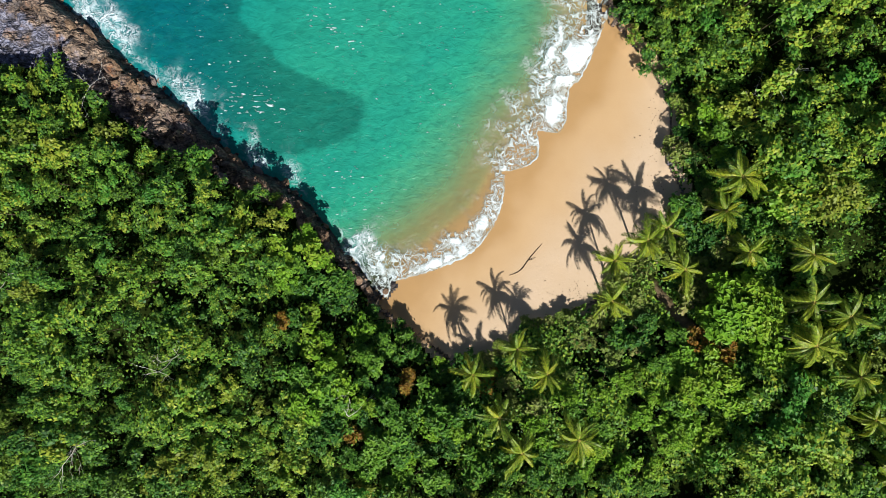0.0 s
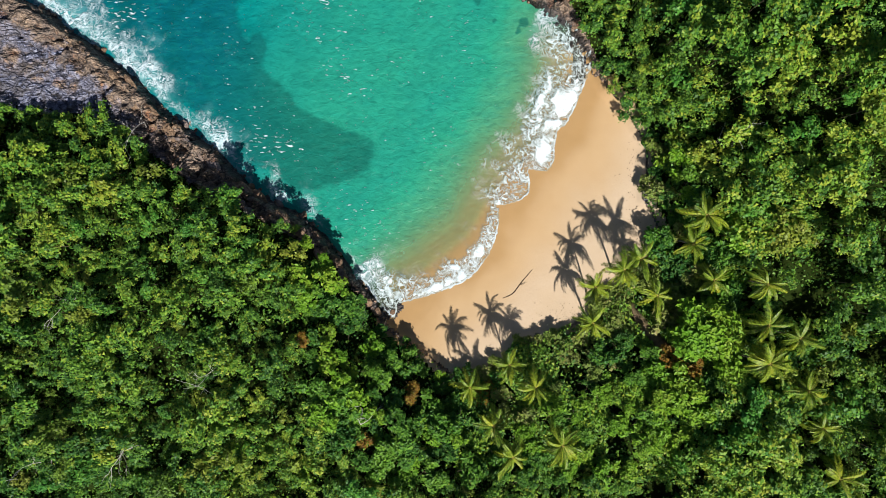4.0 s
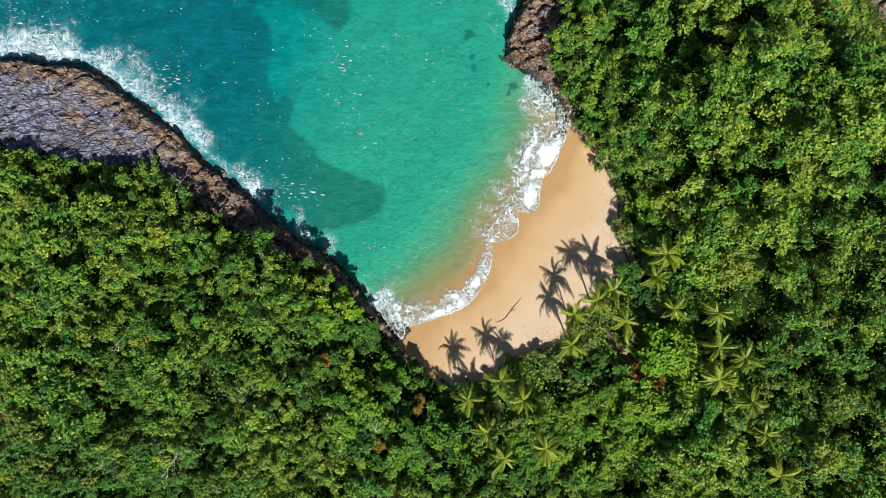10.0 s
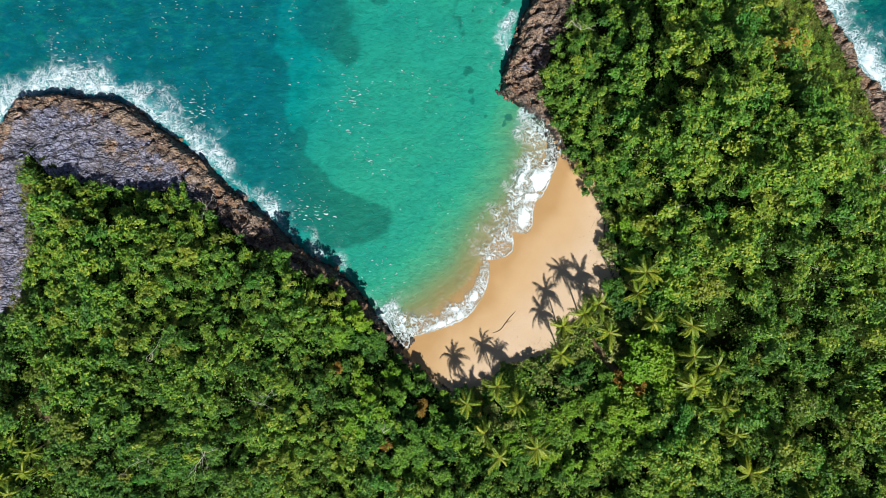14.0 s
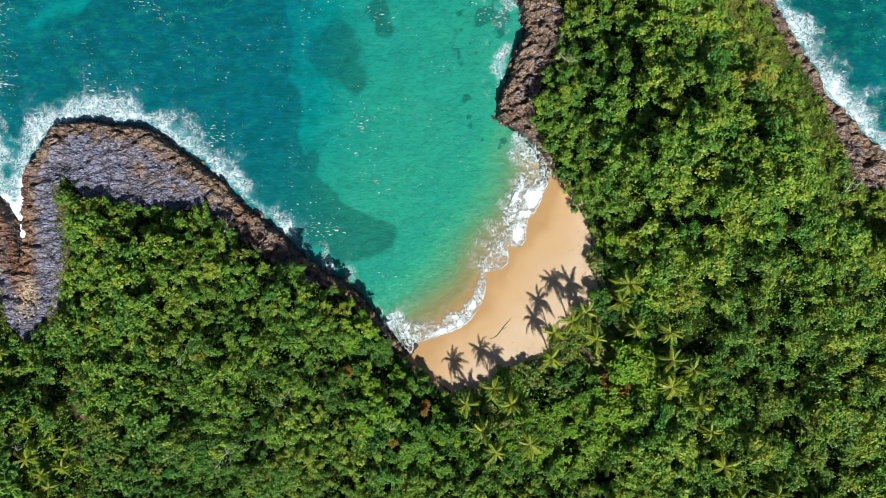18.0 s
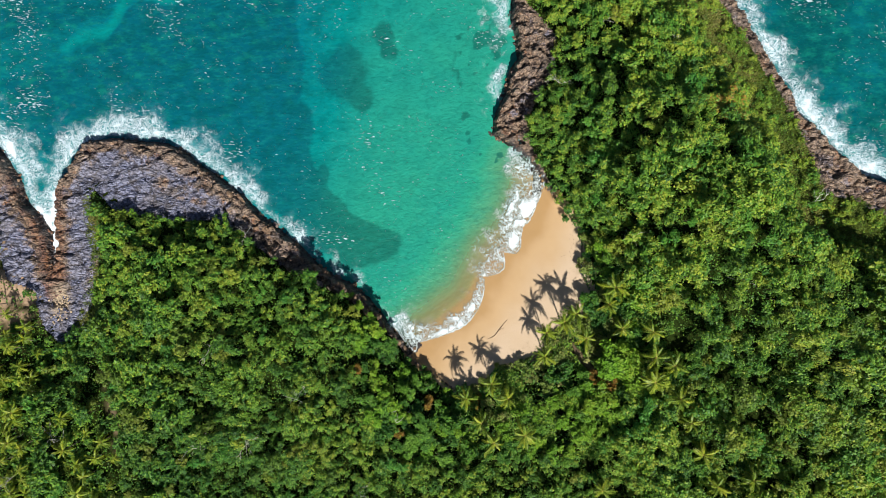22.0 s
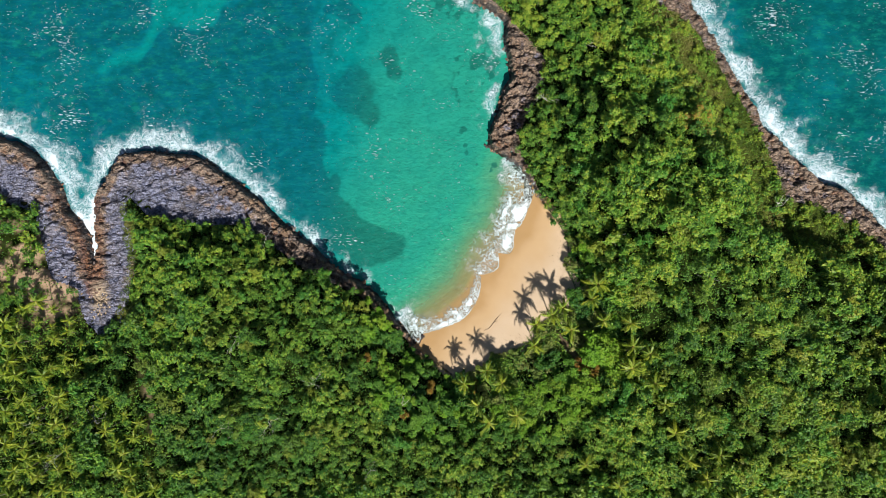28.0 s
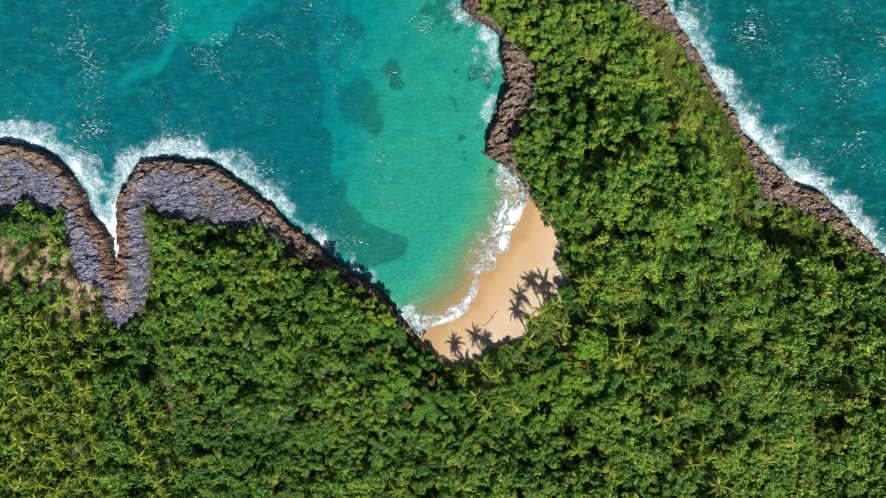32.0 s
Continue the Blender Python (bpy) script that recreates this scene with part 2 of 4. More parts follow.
def leaf_material(name, joined, hues, gloss=0.22):
    """hues: dark, middle and light green. joined: the tint comes with the mesh, else from the object."""
    k = Mat(name, 0.5, gloss)
    tint = k.attr("tint") if joined else k.sum("ADD", k.sum("MULTIPLY", k.chance(), 0.55), k.sum("MULTIPLY", k.attr("sprig"), 0.45))
    c = k.ramp(tint, list(zip((0.0, 0.42, 0.72, 0.93, 1.0), hues)))
    c = k.mix(k.span(k.island(), 0.55, 1.0, 0.0, 0.7), c, k.mix(0.5, c, (0.23, 0.40, 0.03)))
    c = k.mix(k.span(k.island(), 0.0, 0.40, 0.75, 0.0), c, k.mix(0.7, c, (0.012, 0.045, 0.006)))
    if joined:
        hue = k.attr("hue")
        c = k.mix(k.span(hue, 0.2, 1.0, 0.0, 0.5), c, (0.250, 0.235, 0.030))
        c = k.mix(k.span(hue, -1.0, -0.2, 0.6, 0.0), c, (0.045, 0.215, 0.028))
    k.colour(c)
    back = k.t.nodes.new("ShaderNodeBsdfTranslucent")
    k.put(back.inputs[0], c)
    both = k.t.nodes.new("ShaderNodeMixShader")
    both.inputs[0].default_value = 0.17
    k.put(both.inputs[1], k.b.outputs[0])
    k.put(both.inputs[2], back.outputs[0])
    k.put(k.t.nodes["Material Output"].inputs["Surface"], both.outputs[0])
    return k.m


def bark_material(name, a, b):
    k = Mat(name, 0.9, 0.15)
    k.colour(k.mix(k.noise(3.0, 6, stretch=(1, 1, 0.25)), a, b))
    return k.bump(k.noise(6.0, 5), 0.05).m


GREENS = [(0.034, 0.114, 0.024), (0.086, 0.216, 0.028), (0.166, 0.310, 0.031), (0.290, 0.360, 0.040), (0.360, 0.210, 0.045)]
SAND, FLOOR, BED, ROCK, BOULDER, WATER = (sand_material(), floor_material(), seabed_material(), rock_material(), boulder_material(), water_material())
LEAF_JOINED = leaf_material("broad_leaf_canopy", True, GREENS)
LEAF_DARK = leaf_material("dark_broad_leaf", False, [(0.026, 0.110, 0.024), (0.038, 0.135, 0.021), (0.056, 0.165, 0.022), (0.070, 0.195, 0.022)])
LEAF_MID = leaf_material("broad_leaf", False, [(0.050, 0.165, 0.022), (0.070, 0.195, 0.022), (0.096, 0.230, 0.024), (0.120, 0.255, 0.026)])
LEAF_LIGHT = leaf_material("light_broad_leaf", False, [(0.110, 0.280, 0.020), (0.140, 0.310, 0.020), (0.180, 0.330, 0.022), (0.240, 0.345, 0.032)])
LEAF_DRY = leaf_material("dry_leaf", False, [(0.20, 0.10, 0.02), (0.26, 0.13, 0.02), (0.30, 0.18, 0.03), (0.30, 0.10, 0.04)])
LEAF_GREY = leaf_material("grey_shrub_leaf", False, [(0.105, 0.175, 0.035), (0.160, 0.225, 0.045), (0.215, 0.245, 0.065), (0.260, 0.230, 0.090)])
FROND = leaf_material("palm_frond", False, [(0.060, 0.125, 0.016), (0.150, 0.232, 0.016), (0.285, 0.342, 0.020), (0.430, 0.415, 0.026), (0.470, 0.330, 0.050)], 0.36)
GRASS = leaf_material("grass_blades", True, [(0.050, 0.088, 0.012), (0.085, 0.116, 0.018), (0.145, 0.148, 0.034), (0.205, 0.175, 0.06)], 0.2)
BARK = bark_material("tree_bark", (0.10, 0.075, 0.05), (0.19, 0.15, 0.11))
PALM_BARK = bark_material("palm_bark", (0.17, 0.14, 0.11), (0.30, 0.26, 0.21))
DEADWOOD = bark_material("bleached_wood", (0.42, 0.40, 0.37), (0.62, 0.60, 0.56))
DRIFTWOOD = bark_material("dark_driftwood", (0.035, 0.022, 0.014), (0.09, 0.06, 0.04))
RIB = bark_material("frond_rib", (0.30, 0.27, 0.06), (0.42, 0.36, 0.10))
COCONUT = bark_material("coconut_husk", (0.12, 0.13, 0.02), (0.24, 0.19, 0.04))


# ---------------------------------------------------------------- mesh helpers
def mesh_of(name, verts, faces, material, attrs=None, smooth=False):
    """A mesh from arrays: verts (n, 3) and faces (m, 3 or 4)."""
    verts, faces = np.asarray(verts, np.float32), np.asarray(faces, np.int32)
    me = bpy.data.meshes.new(name)
    me.vertices.add(len(verts))
    me.vertices.foreach_set("co", verts.ravel())
    k = faces.shape[1]
    me.loops.add(faces.size)
    me.loops.foreach_set("vertex_index", faces.ravel())
    me.polygons.add(len(faces))
    me.polygons.foreach_set("loop_start", np.arange(0, faces.size, k, dtype=np.int32))
    me.polygons.foreach_set("use_smooth", np.full(len(faces), smooth))
    for key, values in (attrs or {}).items():
        me.attributes.new(key, "FLOAT", "POINT").data.foreach_set("value", np.asarray(values, np.float32))
    for m in material if isinstance(material, (list, tuple)) else [material]:
        me.materials.append(m)
    me.update(calc_edges=True)
    return me


def part(name, me, parent, m=None, label=""):
    ob = new(name, me)
    ob.parent = parent
    if m is not None:
        ob.matrix_basis = m
    return tagged(ob, label)


def thing(name, m, label, category, group=""):
    ob = new(name)
    ob.matrix_basis = m
    ob.empty_display_size = 0.3
    return tagged(ob, label, category, group)


def tube(points, radii, sides=6):
    """Verts and quads of a tapering tube along points."""
    points, verts, faces = np.asarray(points, float), [], []
    for n, (p, r) in enumerate(zip(points, radii)):
        way = points[min(n + 1, len(points) - 1)] - points[max(n - 1, 0)]
        way /= np.linalg.norm(way)
        side = np.cross(way, (0.31, 0.95, 0.05))
        side /= np.linalg.norm(side)
        up = np.cross(side, way)
        for a in np.arange(sides) * 2 * np.pi / sides:
            verts.append(p + r * (np.cos(a) * side + np.sin(a) * up))
        if n:
            b = (n - 1) * sides
            faces += [(b + i, b + (i + 1) % sides, b + sides + (i + 1) % sides, b + sides + i) for i in range(sides)]
    return np.array(verts), np.array(faces)


def joined(pieces):
    """One pair of arrays from several."""
    verts, faces, n = [], [], 0
    for v, f in pieces:
        verts.append(v)
        faces.append(f + n)
        n += len(v)
    return np.concatenate(verts), np.concatenate(faces)


def lattice(x, y, seed):
    """Smooth value noise between 0 and 1."""
    xi, yi = np.floor(x).astype(np.int64), np.floor(y).astype(np.int64)
    fx, fy = x - xi, y - yi
    fx, fy = fx * fx * (3 - 2 * fx), fy * fy * (3 - 2 * fy)

    def corner(a, b):
        h = (a * 374761393 + b * 668265263 + seed * 974711) & 0x7FFFFFFF
        h = ((h ^ (h >> 13)) * 1274126177) & 0x7FFFFFFF
        return ((h ^ (h >> 16)) & 0xFFFF) / 65535.0

    top = corner(xi, yi) * (1 - fx) + corner(xi + 1, yi) * fx
    low = corner(xi, yi + 1) * (1 - fx) + corner(xi + 1, yi + 1) * fx
    return top * (1 - fy) + low * fy


def fractal(x, y, size, seed, octaves=4, gain=0.5):
    total, amp, whole = 0.0, 1.0, 0.0
    for n in range(octaves):
        total = total + amp * lattice(x / size * 2**n + 31.7 * n, y / size * 2**n - 17.3 * n, seed + n)
        whole, amp = whole + amp, amp * gain
    return total / whole


def step(v, a, b):
    u = np.clip((v - a) / (b - a), 0, 1)
    return u * u * (3 - 2 * u)


def inside_distance(x, y, loop):
    """Distance to a closed line, positive inside it."""
    shape = np.shape(x)
    x, y = np.ravel(x), np.ravel(y)
    best, odd = np.full(x.shape, 1e18), np.zeros(x.shape, bool)
    for (ax, ay), (bx, by) in zip(loop, loop[1:] + loop[:1]):
        dx, dy = bx - ax, by - ay
        u = np.clip(((x - ax) * dx + (y - ay) * dy) / (dx * dx + dy * dy + 1e-9), 0, 1)
        best = np.minimum(best, (x - ax - u * dx) ** 2 + (y - ay - u * dy) ** 2)
        if ay != by:
            odd ^= ((ay > y) != (by > y)) & (x < dx * (y - ay) / dy + ax)
    return (np.sqrt(best) * np.where(odd, 1, -1)).reshape(shape)


def line_distance(x, y, line):
    best = np.full(np.shape(x), 1e18)
    for (ax, ay), (bx, by) in zip(line, line[1:]):
        dx, dy = bx - ax, by - ay
        u = np.clip(((x - ax) * dx + (y - ay) * dy) / (dx * dx + dy * dy), 0, 1)
        best = np.minimum(best, (x - ax - u * dx) ** 2 + (y - ay - u * dy) ** 2)
    return np.sqrt(best)


def along_line(x, y, line):
    """How far along a line each point lies, by its nearest spot on it."""
    best, along, start = np.full(np.shape(x), 1e18), np.zeros(np.shape(x)), 0.0
    for (ax, ay), (bx, by) in zip(line, line[1:]):
        dx, dy = bx - ax, by - ay
        u = np.clip(((x - ax) * dx + (y - ay) * dy) / (dx * dx + dy * dy), 0, 1)
        q = (x - ax - u * dx) ** 2 + (y - ay - u * dy) ** 2
        along = np.where(q < best, start + u * np.hypot(dx, dy), along)
        best, start = np.minimum(best, q), start + np.hypot(dx, dy)
    return along


# ---------------------------------------------------------------- the plan
COAST_WEST = [(-140.9, 55.2), (-133.8, 54.2), (-126.7, 52.3), (-121.3, 48.8), (-117.0, 43.8), (-113.5, 38.4), (-111.4, 31.7), (-108.2, 28.5), (-106.3, 25.3), (-105.3, 21.3), (-104.3, 15.1), (-103.5, 21.3), (-104.1, 29.3), (-103.7, 35.6), (-101.8, 40.0), (-98.5, 44.8), (-96.3, 48.5), (-89.2, 49.8), (-82.1, 48.5), (-74.0, 48.0), (-69.6, 44.9), (-64.3, 41.3), (-59.0, 37.6), (-53.7, 33.1), (-50.2, 28.9), (-45.8, 25.8), (-41.4, 22.2), (-36.1, 17.3), (-31.7, 13.5), (-26.4, 10.4), (-21.1, 6.8), (-17.6, 2.6), (-14.6, -2.2), (-11.5, -7.1)]
COAST_BEACH = [(-8.8, -8.5), (-5.2, -5.0), (1.1, -0.6), (6.9, 4.1), (10.1, 9.9), (13.4, 15.8), (17.8, 19.6), (21.4, 25.3), (23.3, 30.6), (24.7, 35.2), (24.8, 38.4)]
COAST_BAY = [(23.0, 41.3), (20.4, 44.2), (16.0, 46.7), (11.9, 49.6), (12.5, 53.5), (14.0, 58.0), (16.2, 64.2), (18.4, 69.5), (18.5, 74.8), (17.5, 80.2), (16.9, 86.4), (14.1, 89.8), (9.1, 91.7), (5.1, 96.4)]
COAST_EAST = [(15.0, 106.9), (31.0, 105.8), (47.0, 101.4), (59.5, 102.7), (68.0, 98.0), (70.6, 93.2), (75.0, 86.6), (79.3, 79.7), (83.7, 72.5), (89.8, 61.8), (93.6, 53.7), (99.4, 48.8), (104.1, 44.1), (109.1, 38.5), (117.9, 35.2), (123.6, 29.6), (128.8, 23.8), (137.6, 14.4)]
GREEN_WEST = [(-138.4, 33.7), (-127.9, 34.6), (-119.5, 32.0), (-117.2, 23.2), (-114.6, 12.7), (-107.6, 9.1), (-105.3, 0.3), (-101.3, -4.1), (-96.9, -2.4), (-93.6, 7.2), (-92.1, 15.9), (-93.4, 24.6), (-94.6, 34.3), (-92.5, 36.5), (-85.9, 30.1), (-77.2, 28.4), (-68.5, 27.5), (-61.5, 28.1), (-54.5, 24.5), (-47.6, 19.6), (-40.7, 14.3), (-33.7, 10.9), (-26.8, 7.1), (-19.9, 4.1), (-15.6, -2.6), (-9.5, -9.0), (-4.0, -12.9), (1.3, -16.8)]
GREEN_BEACH = [(7.9, -16.8), (12.3, -11.0), (19.4, -9.5), (24.7, -7.1), (28.2, -3.3), (34.8, 1.0), (36.8, 6.2), (33.7, 12.4), (34.3, 21.2), (31.6, 26.5), (27.0, 32.5), (25.1, 37.4)]
GREEN_EAST = [(22.8, 42.5), (20.6, 46.5), (19.6, 52.6), (23.0, 58.6), (27.6, 67.2), (28.0, 73.3), (23.2, 79.4), (19.0, 84.7), (14.0, 90.8), (10.0, 96.1), (16.3, 103.0), (30.2, 100.0), (45.8, 94.5), (57.1, 92.6), (63.0, 90.4), (69.0, 86.6), (73.6, 82.5), (77.9, 75.2), (82.2, 68.4), (86.9, 61.2), (91.2, 53.0), (93.0, 49.4), (95.4, 43.9), (97.6, 37.2), (99.4, 33.2), (107.3, 31.2), (116.0, 26.8), (124.7, 21.4), (133.4, 12.6)]
LAND = [(-2900, -2900), (-2900, 70)] + COAST_WEST + COAST_BEACH + COAST_BAY + COAST_EAST + [(420, -120), (2900, -900), (2900, -2900)]
GREEN = [(-2850, -2850), (-2850, 30)] + GREEN_WEST + GREEN_BEACH + GREEN_EAST + [(400, -140), (2850, -930), (2850, -2850)]
RIDGE = [(36, 100), (58, 42), (100, -8), (200, -80)]
TRAIL = [(32.0, -6.5), (33.6, -8.2), (34.6, -9.8), (37.0, -12.2)]
GULLY = [(-90, -9), (-87, -16), (-85.5, -24), (-84, -34)]
# patches of reef and weed on the bottom: x, y, half width, half height
REEFS = [(-19, 20, 7, 5), (-16.4, 23.7, 1.4, 1.6), (5.0, 54.9, 1.1, 0.9), (4.3, 54.0, 0.7, 0.6), (5.5, 50.1, 0.8, 0.8), (5.9, 47.8, 0.7, 0.9), (14.3, 44.1, 1.0, 0.9), (9.0, 44.2, 0.6, 0.5), (13.2, 42.6, 0.6, 0.6), (-30.6, 91.0, 3.2, 3.0), (-27.4, 88.4, 2.4, 2.4), (-35, 91.6, 2.2, 1.6),
         (-17.3, 76.1, 3.0, 3.0), (-15.8, 72.2, 2.4, 2.6), (-27.8, 66.0, 6.0, 6.5), (-23.4, 60.6, 4.0, 4.0), (-33.2, 39.6, 2.0, 3.0), (-40, 52, 3.5, 7.0)]
REEF_WEST = [(-84.5, 85.2), (-79.2, 88.7), (-69.4, 86.8), (-67.2, 90.6), (-63.1, 92.7), (-54.1, 95.5), (-48.7, 100.0), (-41.3, 97.1), (-38.9, 90.3), (-39.7, 79.6), (-36.5, 72.4), (-37.0, 63.5), (-39.6, 57.2), (-38.0, 49.3), (-35.6, 43.9), (-31.4, 37.1), (-24.7, 29.5), (-16.7, 26.2), (-13.0, 18.3), (-17.0, 14.5), (-24.9, 13.2), (-40.8, 24.1), (-54.9, 36.8), (-69.0, 46.9), (-92.2, 49.0), (-108.3, 43.1), (-118.8, 59.3), (-118.7, 66.4), (-99.0, 71.5)]
# broken, mottled reef below the rocks of the bay's eastern arm
REEF_BROKEN = [(-14.8, 103), (5, 101), (14, 89), (16.4, 75.3), (13.2, 60.2), (3.5, 61.1), (0.5, 75.5), (-6.1, 84.5)]
REEF_OUTER = [(-190, 76), (-150.6, 72.0), (-129.2, 73.5), (-113.1, 77.7), (-97.1, 80.6), (-89.0, 84.7), (-86.3, 89.1), (-85.7, 94.5), (-87.5, 101), (-88, 125), (-190, 130)]
CLEFT = [(-113.5, 38.4), (-108.2, 28.5), (-105.3, 21.3), (-104.3, 14), (-103.0, 9), (-103.0, 21), (-103.5, 33)]
FRINGE = [(-93.2, 31), (-92.0, 24), (-90.9, 16), (-92.2, 7), (-94.6, 0)]
# a pale sandy channel between the outer reefs
CHANNEL = [(-90, 112), (-86.5, 93), (-87, 86), (-94, 79), (-104, 74), (-103, 71), (-93, 74), (-85, 82), (-81, 87), (-76, 85), (-70, 85.5), (-66, 91), (-60, 97), (-54, 112)]
# where surf breaks: x, y, radius, strength
SURF = [(-134, 57, 17, 0.85), (-112, 44, 14, 0.9), (-105, 30, 10, 1.0), (-103.9, 19, 6, 1.0), (-100, 46, 9, 0.8), (-85, 52, 14, 0.85), (-68, 46, 12, 0.8), (-54, 34, 10, 0.7), (-40, 22, 9, 0.5), (-27, 12, 8, 0.45), (-14, 2, 6, 0.4),
        (16, 84, 8, 0.78), (14.5, 64, 6, 0.62), (6, 95, 6, 0.6), (72, 92, 14, 0.75), (84, 72, 13, 0.9), (97, 50, 14, 0.95), (112, 39, 13, 0.9), (126, 28, 12, 0.9), (140, 14, 14, 0.8)]


def ground_at(x, y):
    """The height of the ground, and the distances inside the coast and inside the green."""
    d, g = inside_distance(x, y, LAND), inside_distance(x, y, GREEN)
    wob = fractal(x, y, 5.0, 3, 3) - 0.5
    d, g = d + 1.6 * wob, g + 1.2 * wob
    sandy = inside_distance(x, y, BEACH) > -0.5
    # rocky terrace, beach slope, then the wooded ground
    rough = (1 - np.abs(2 * fractal(x, y, 3.2, 11, 4, 0.62) - 1)) * 1.6 - 0.9
    rocky = step(d, 0.0, 1.3) * 2.1 + step(d, 2, 14) * 1.0 + rough * step(d, 0.0, 1.0) * (1 - step(g, 0, 3))
    beach = 0.02 + 0.075 * np.clip(d, 0, 60)
    hill = 3.0 + 6.0 * np.exp(-(((x + 52) / 40) ** 2) - ((y + 12) / 36) ** 2)
    hill = hill + 18.0 * (1 - 0.6 * step(x, 66, 118)) * (1 - 0.72 * step(y, 36, 74)) * np.exp(-(line_distance(x, y, RIDGE) ** 2) / (2 * 16.0**2))
    near_beach = step(inside_distance(x, y, BEACH), -14, -2)
    rise = np.where(x < 0, np.where(x < -56, step(g, -1.0, 16.0), step(g, -1.0, 8.0)), np.where((x > 66) | (y > 40), 0.30 * step(g, -1.0, 3.5) + 0.70 * step(g, -1.0, 27.0), step(g, -1.0, 17.0)))
    base = np.where(sandy, beach, rocky * (1 - 0.6 * near_beach) + 0.6 * near_beach * 1.2)
    land = base + hill * rise * (0.5 + 0.5 * step(g, 0, 22))
    land = land - 1.8 * np.exp(-((line_distance(x, y, GULLY) / 3.0) ** 2))
    sea = -0.02 + 0.055 * np.clip(d, -25, 0) + 0.16 * np.clip(d + 25, -30, 0)
    cliffs = (1 - step(inside_distance(x, y, BEACH), -9, -1)) * 1.3
    sea = sea - cliffs * step(-d, 0.0, 1.5)
    return np.where(d > 0, land, sea), d, g, sandy


BEACH = COAST_BEACH + GREEN_BEACH[::-1] + GREEN_WEST[-1:-4:-1]


def axis(lo, hi, pitch, far=2600.0):
    """Even steps between lo and hi, then growing ones out to the horizon."""
    middle, out = list(np.arange(lo, hi + 1e-6, pitch)), []
    jump, at = pitch, 0.0
    while at < far:
        jump *= 1.45
        at += jump
        out.append(at)
    return np.array([lo - v for v in out[::-1]] + middle + [hi + v for v in out])


def sheet(lo, hi, pitch):
    ax, ay = axis(lo[0], hi[0], pitch), axis(lo[1], hi[1], pitch)
    x, y = np.meshgrid(ax, ay)
    n, m = len(ax), len(ay)
    at = np.arange(n * m).reshape(m, n)
    faces = np.stack([at[:-1, :-1], at[:-1, 1:], at[1:, 1:], at[1:, :-1]], -1).reshape(-1, 4)
    return x.ravel(), y.ravel(), faces


def cut(name, verts, faces, keep, material, attrs, label, category, kind="structure"):
    """An object from those faces of a sheet that keep picks."""
    f = faces[keep]
    used, back = np.unique(f, return_inverse=True)
    me = mesh_of(name, verts[used], back.reshape(f.shape), material, {k: v[used] for k, v in attrs.items()}, smooth=True)
    return tagged(new(name, me), label, category, kind=kind)


def lay_ground():
    x, y, faces = sheet((-146, -66), (146, 108), 0.75)
    z, d, g, sandy = ground_at(x, y)
    verts = np.stack([x, y, z], -1)
    reef = reef_at(x, y)
    blot = lambda cx, cy, rx, ry: np.exp(-(((x - cx) / rx) ** 2) - ((y - cy) / ry) ** 2)
    attrs = {
        "shore": d, "reef": reef,
        "earth": np.clip(step(fractal(x, y, 4, 5), 0.35, 0.6) * (1.4 * blot(-128, 18, 14, 9) + 1.2 * blot(-115, 8, 7, 8) + 1.3 * blot(85, 28, 7, 3.5) + 0.8 * blot(98, 36, 3, 6) ) * 1.3 + 0.8 * np.exp(-((line_distance(x, y, TRAIL) / 0.7) ** 2)) + 0.4 * np.exp(-((line_distance(x, y, GULLY) / 1.1) ** 2)) * step(fractal(x, y, 3, 6), 0.4, 0.6), 0, 1),
        "grass": grass_at(x, y, g),
    }
    f = faces[:, 0]
    beach = (inside_distance(x[f], y[f], BEACH) > np.where(y[f] < 34, -2.4, -0.3)) & (d[f] > -0.2) & (np.abs(x[f] - 10) < 40)
    beach |= (line_distance(x[f], y[f], COAST_BEACH) < 3.2) & (d[f] > -3.5) & (g[f] < 0.5) & (y[f] < 34)
    rock = (d[f] > -1.2) & (g[f] < -0.6) & ~beach & (np.abs(x[f]) < 144) & (y[f] < 106) & (y[f] > -20)
    sea = (d[f] <= 0) & ~rock & ~beach
    verts[:, 2] -= 0.25 * (d > 0) * (g < 0.9) * ~sandy
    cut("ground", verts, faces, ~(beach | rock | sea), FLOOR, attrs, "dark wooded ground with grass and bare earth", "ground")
    cut("seabed", verts, faces, sea, BED, attrs, "pale sandy sea bottom with dark reef", "seabed")
    cut("beach", verts, faces, beach, SAND, attrs, "smooth golden sand beach, damp near the water", "beach")
    lay_shelves()


def blocks(x, y, size, seed):
    """Broken rock: each point's block height and the distance to the nearest joint, both 0 to 1."""
    u, v = x / size, y / size
    iu, iv = np.floor(u).astype(np.int64), np.floor(v).astype(np.int64)
    first, second, height = np.full(u.shape, 9.0), np.full(u.shape, 9.0), np.zeros(u.shape)
    for a in (-1, 0, 1):
        for b in (-1, 0, 1):
            h = ((iu + a) * 374761393 + (iv + b) * 668265263 + seed * 974711) & 0x7FFFFFFF
            h = ((h ^ (h >> 13)) * 1274126177) & 0x7FFFFFFF
            h ^= h >> 16
            px, py, ph = (h & 255) / 255, ((h >> 8) & 255) / 255, ((h >> 16) & 255) / 255
            q = np.hypot(iu + a + px - u, iv + b + py - v)
            closer = q < first
            second = np.where(closer, first, np.minimum(second, q))
            height = np.where(closer, ph, height)
            first = np.where(closer, q, first)
    return height, np.clip(second - first, 0, 1)


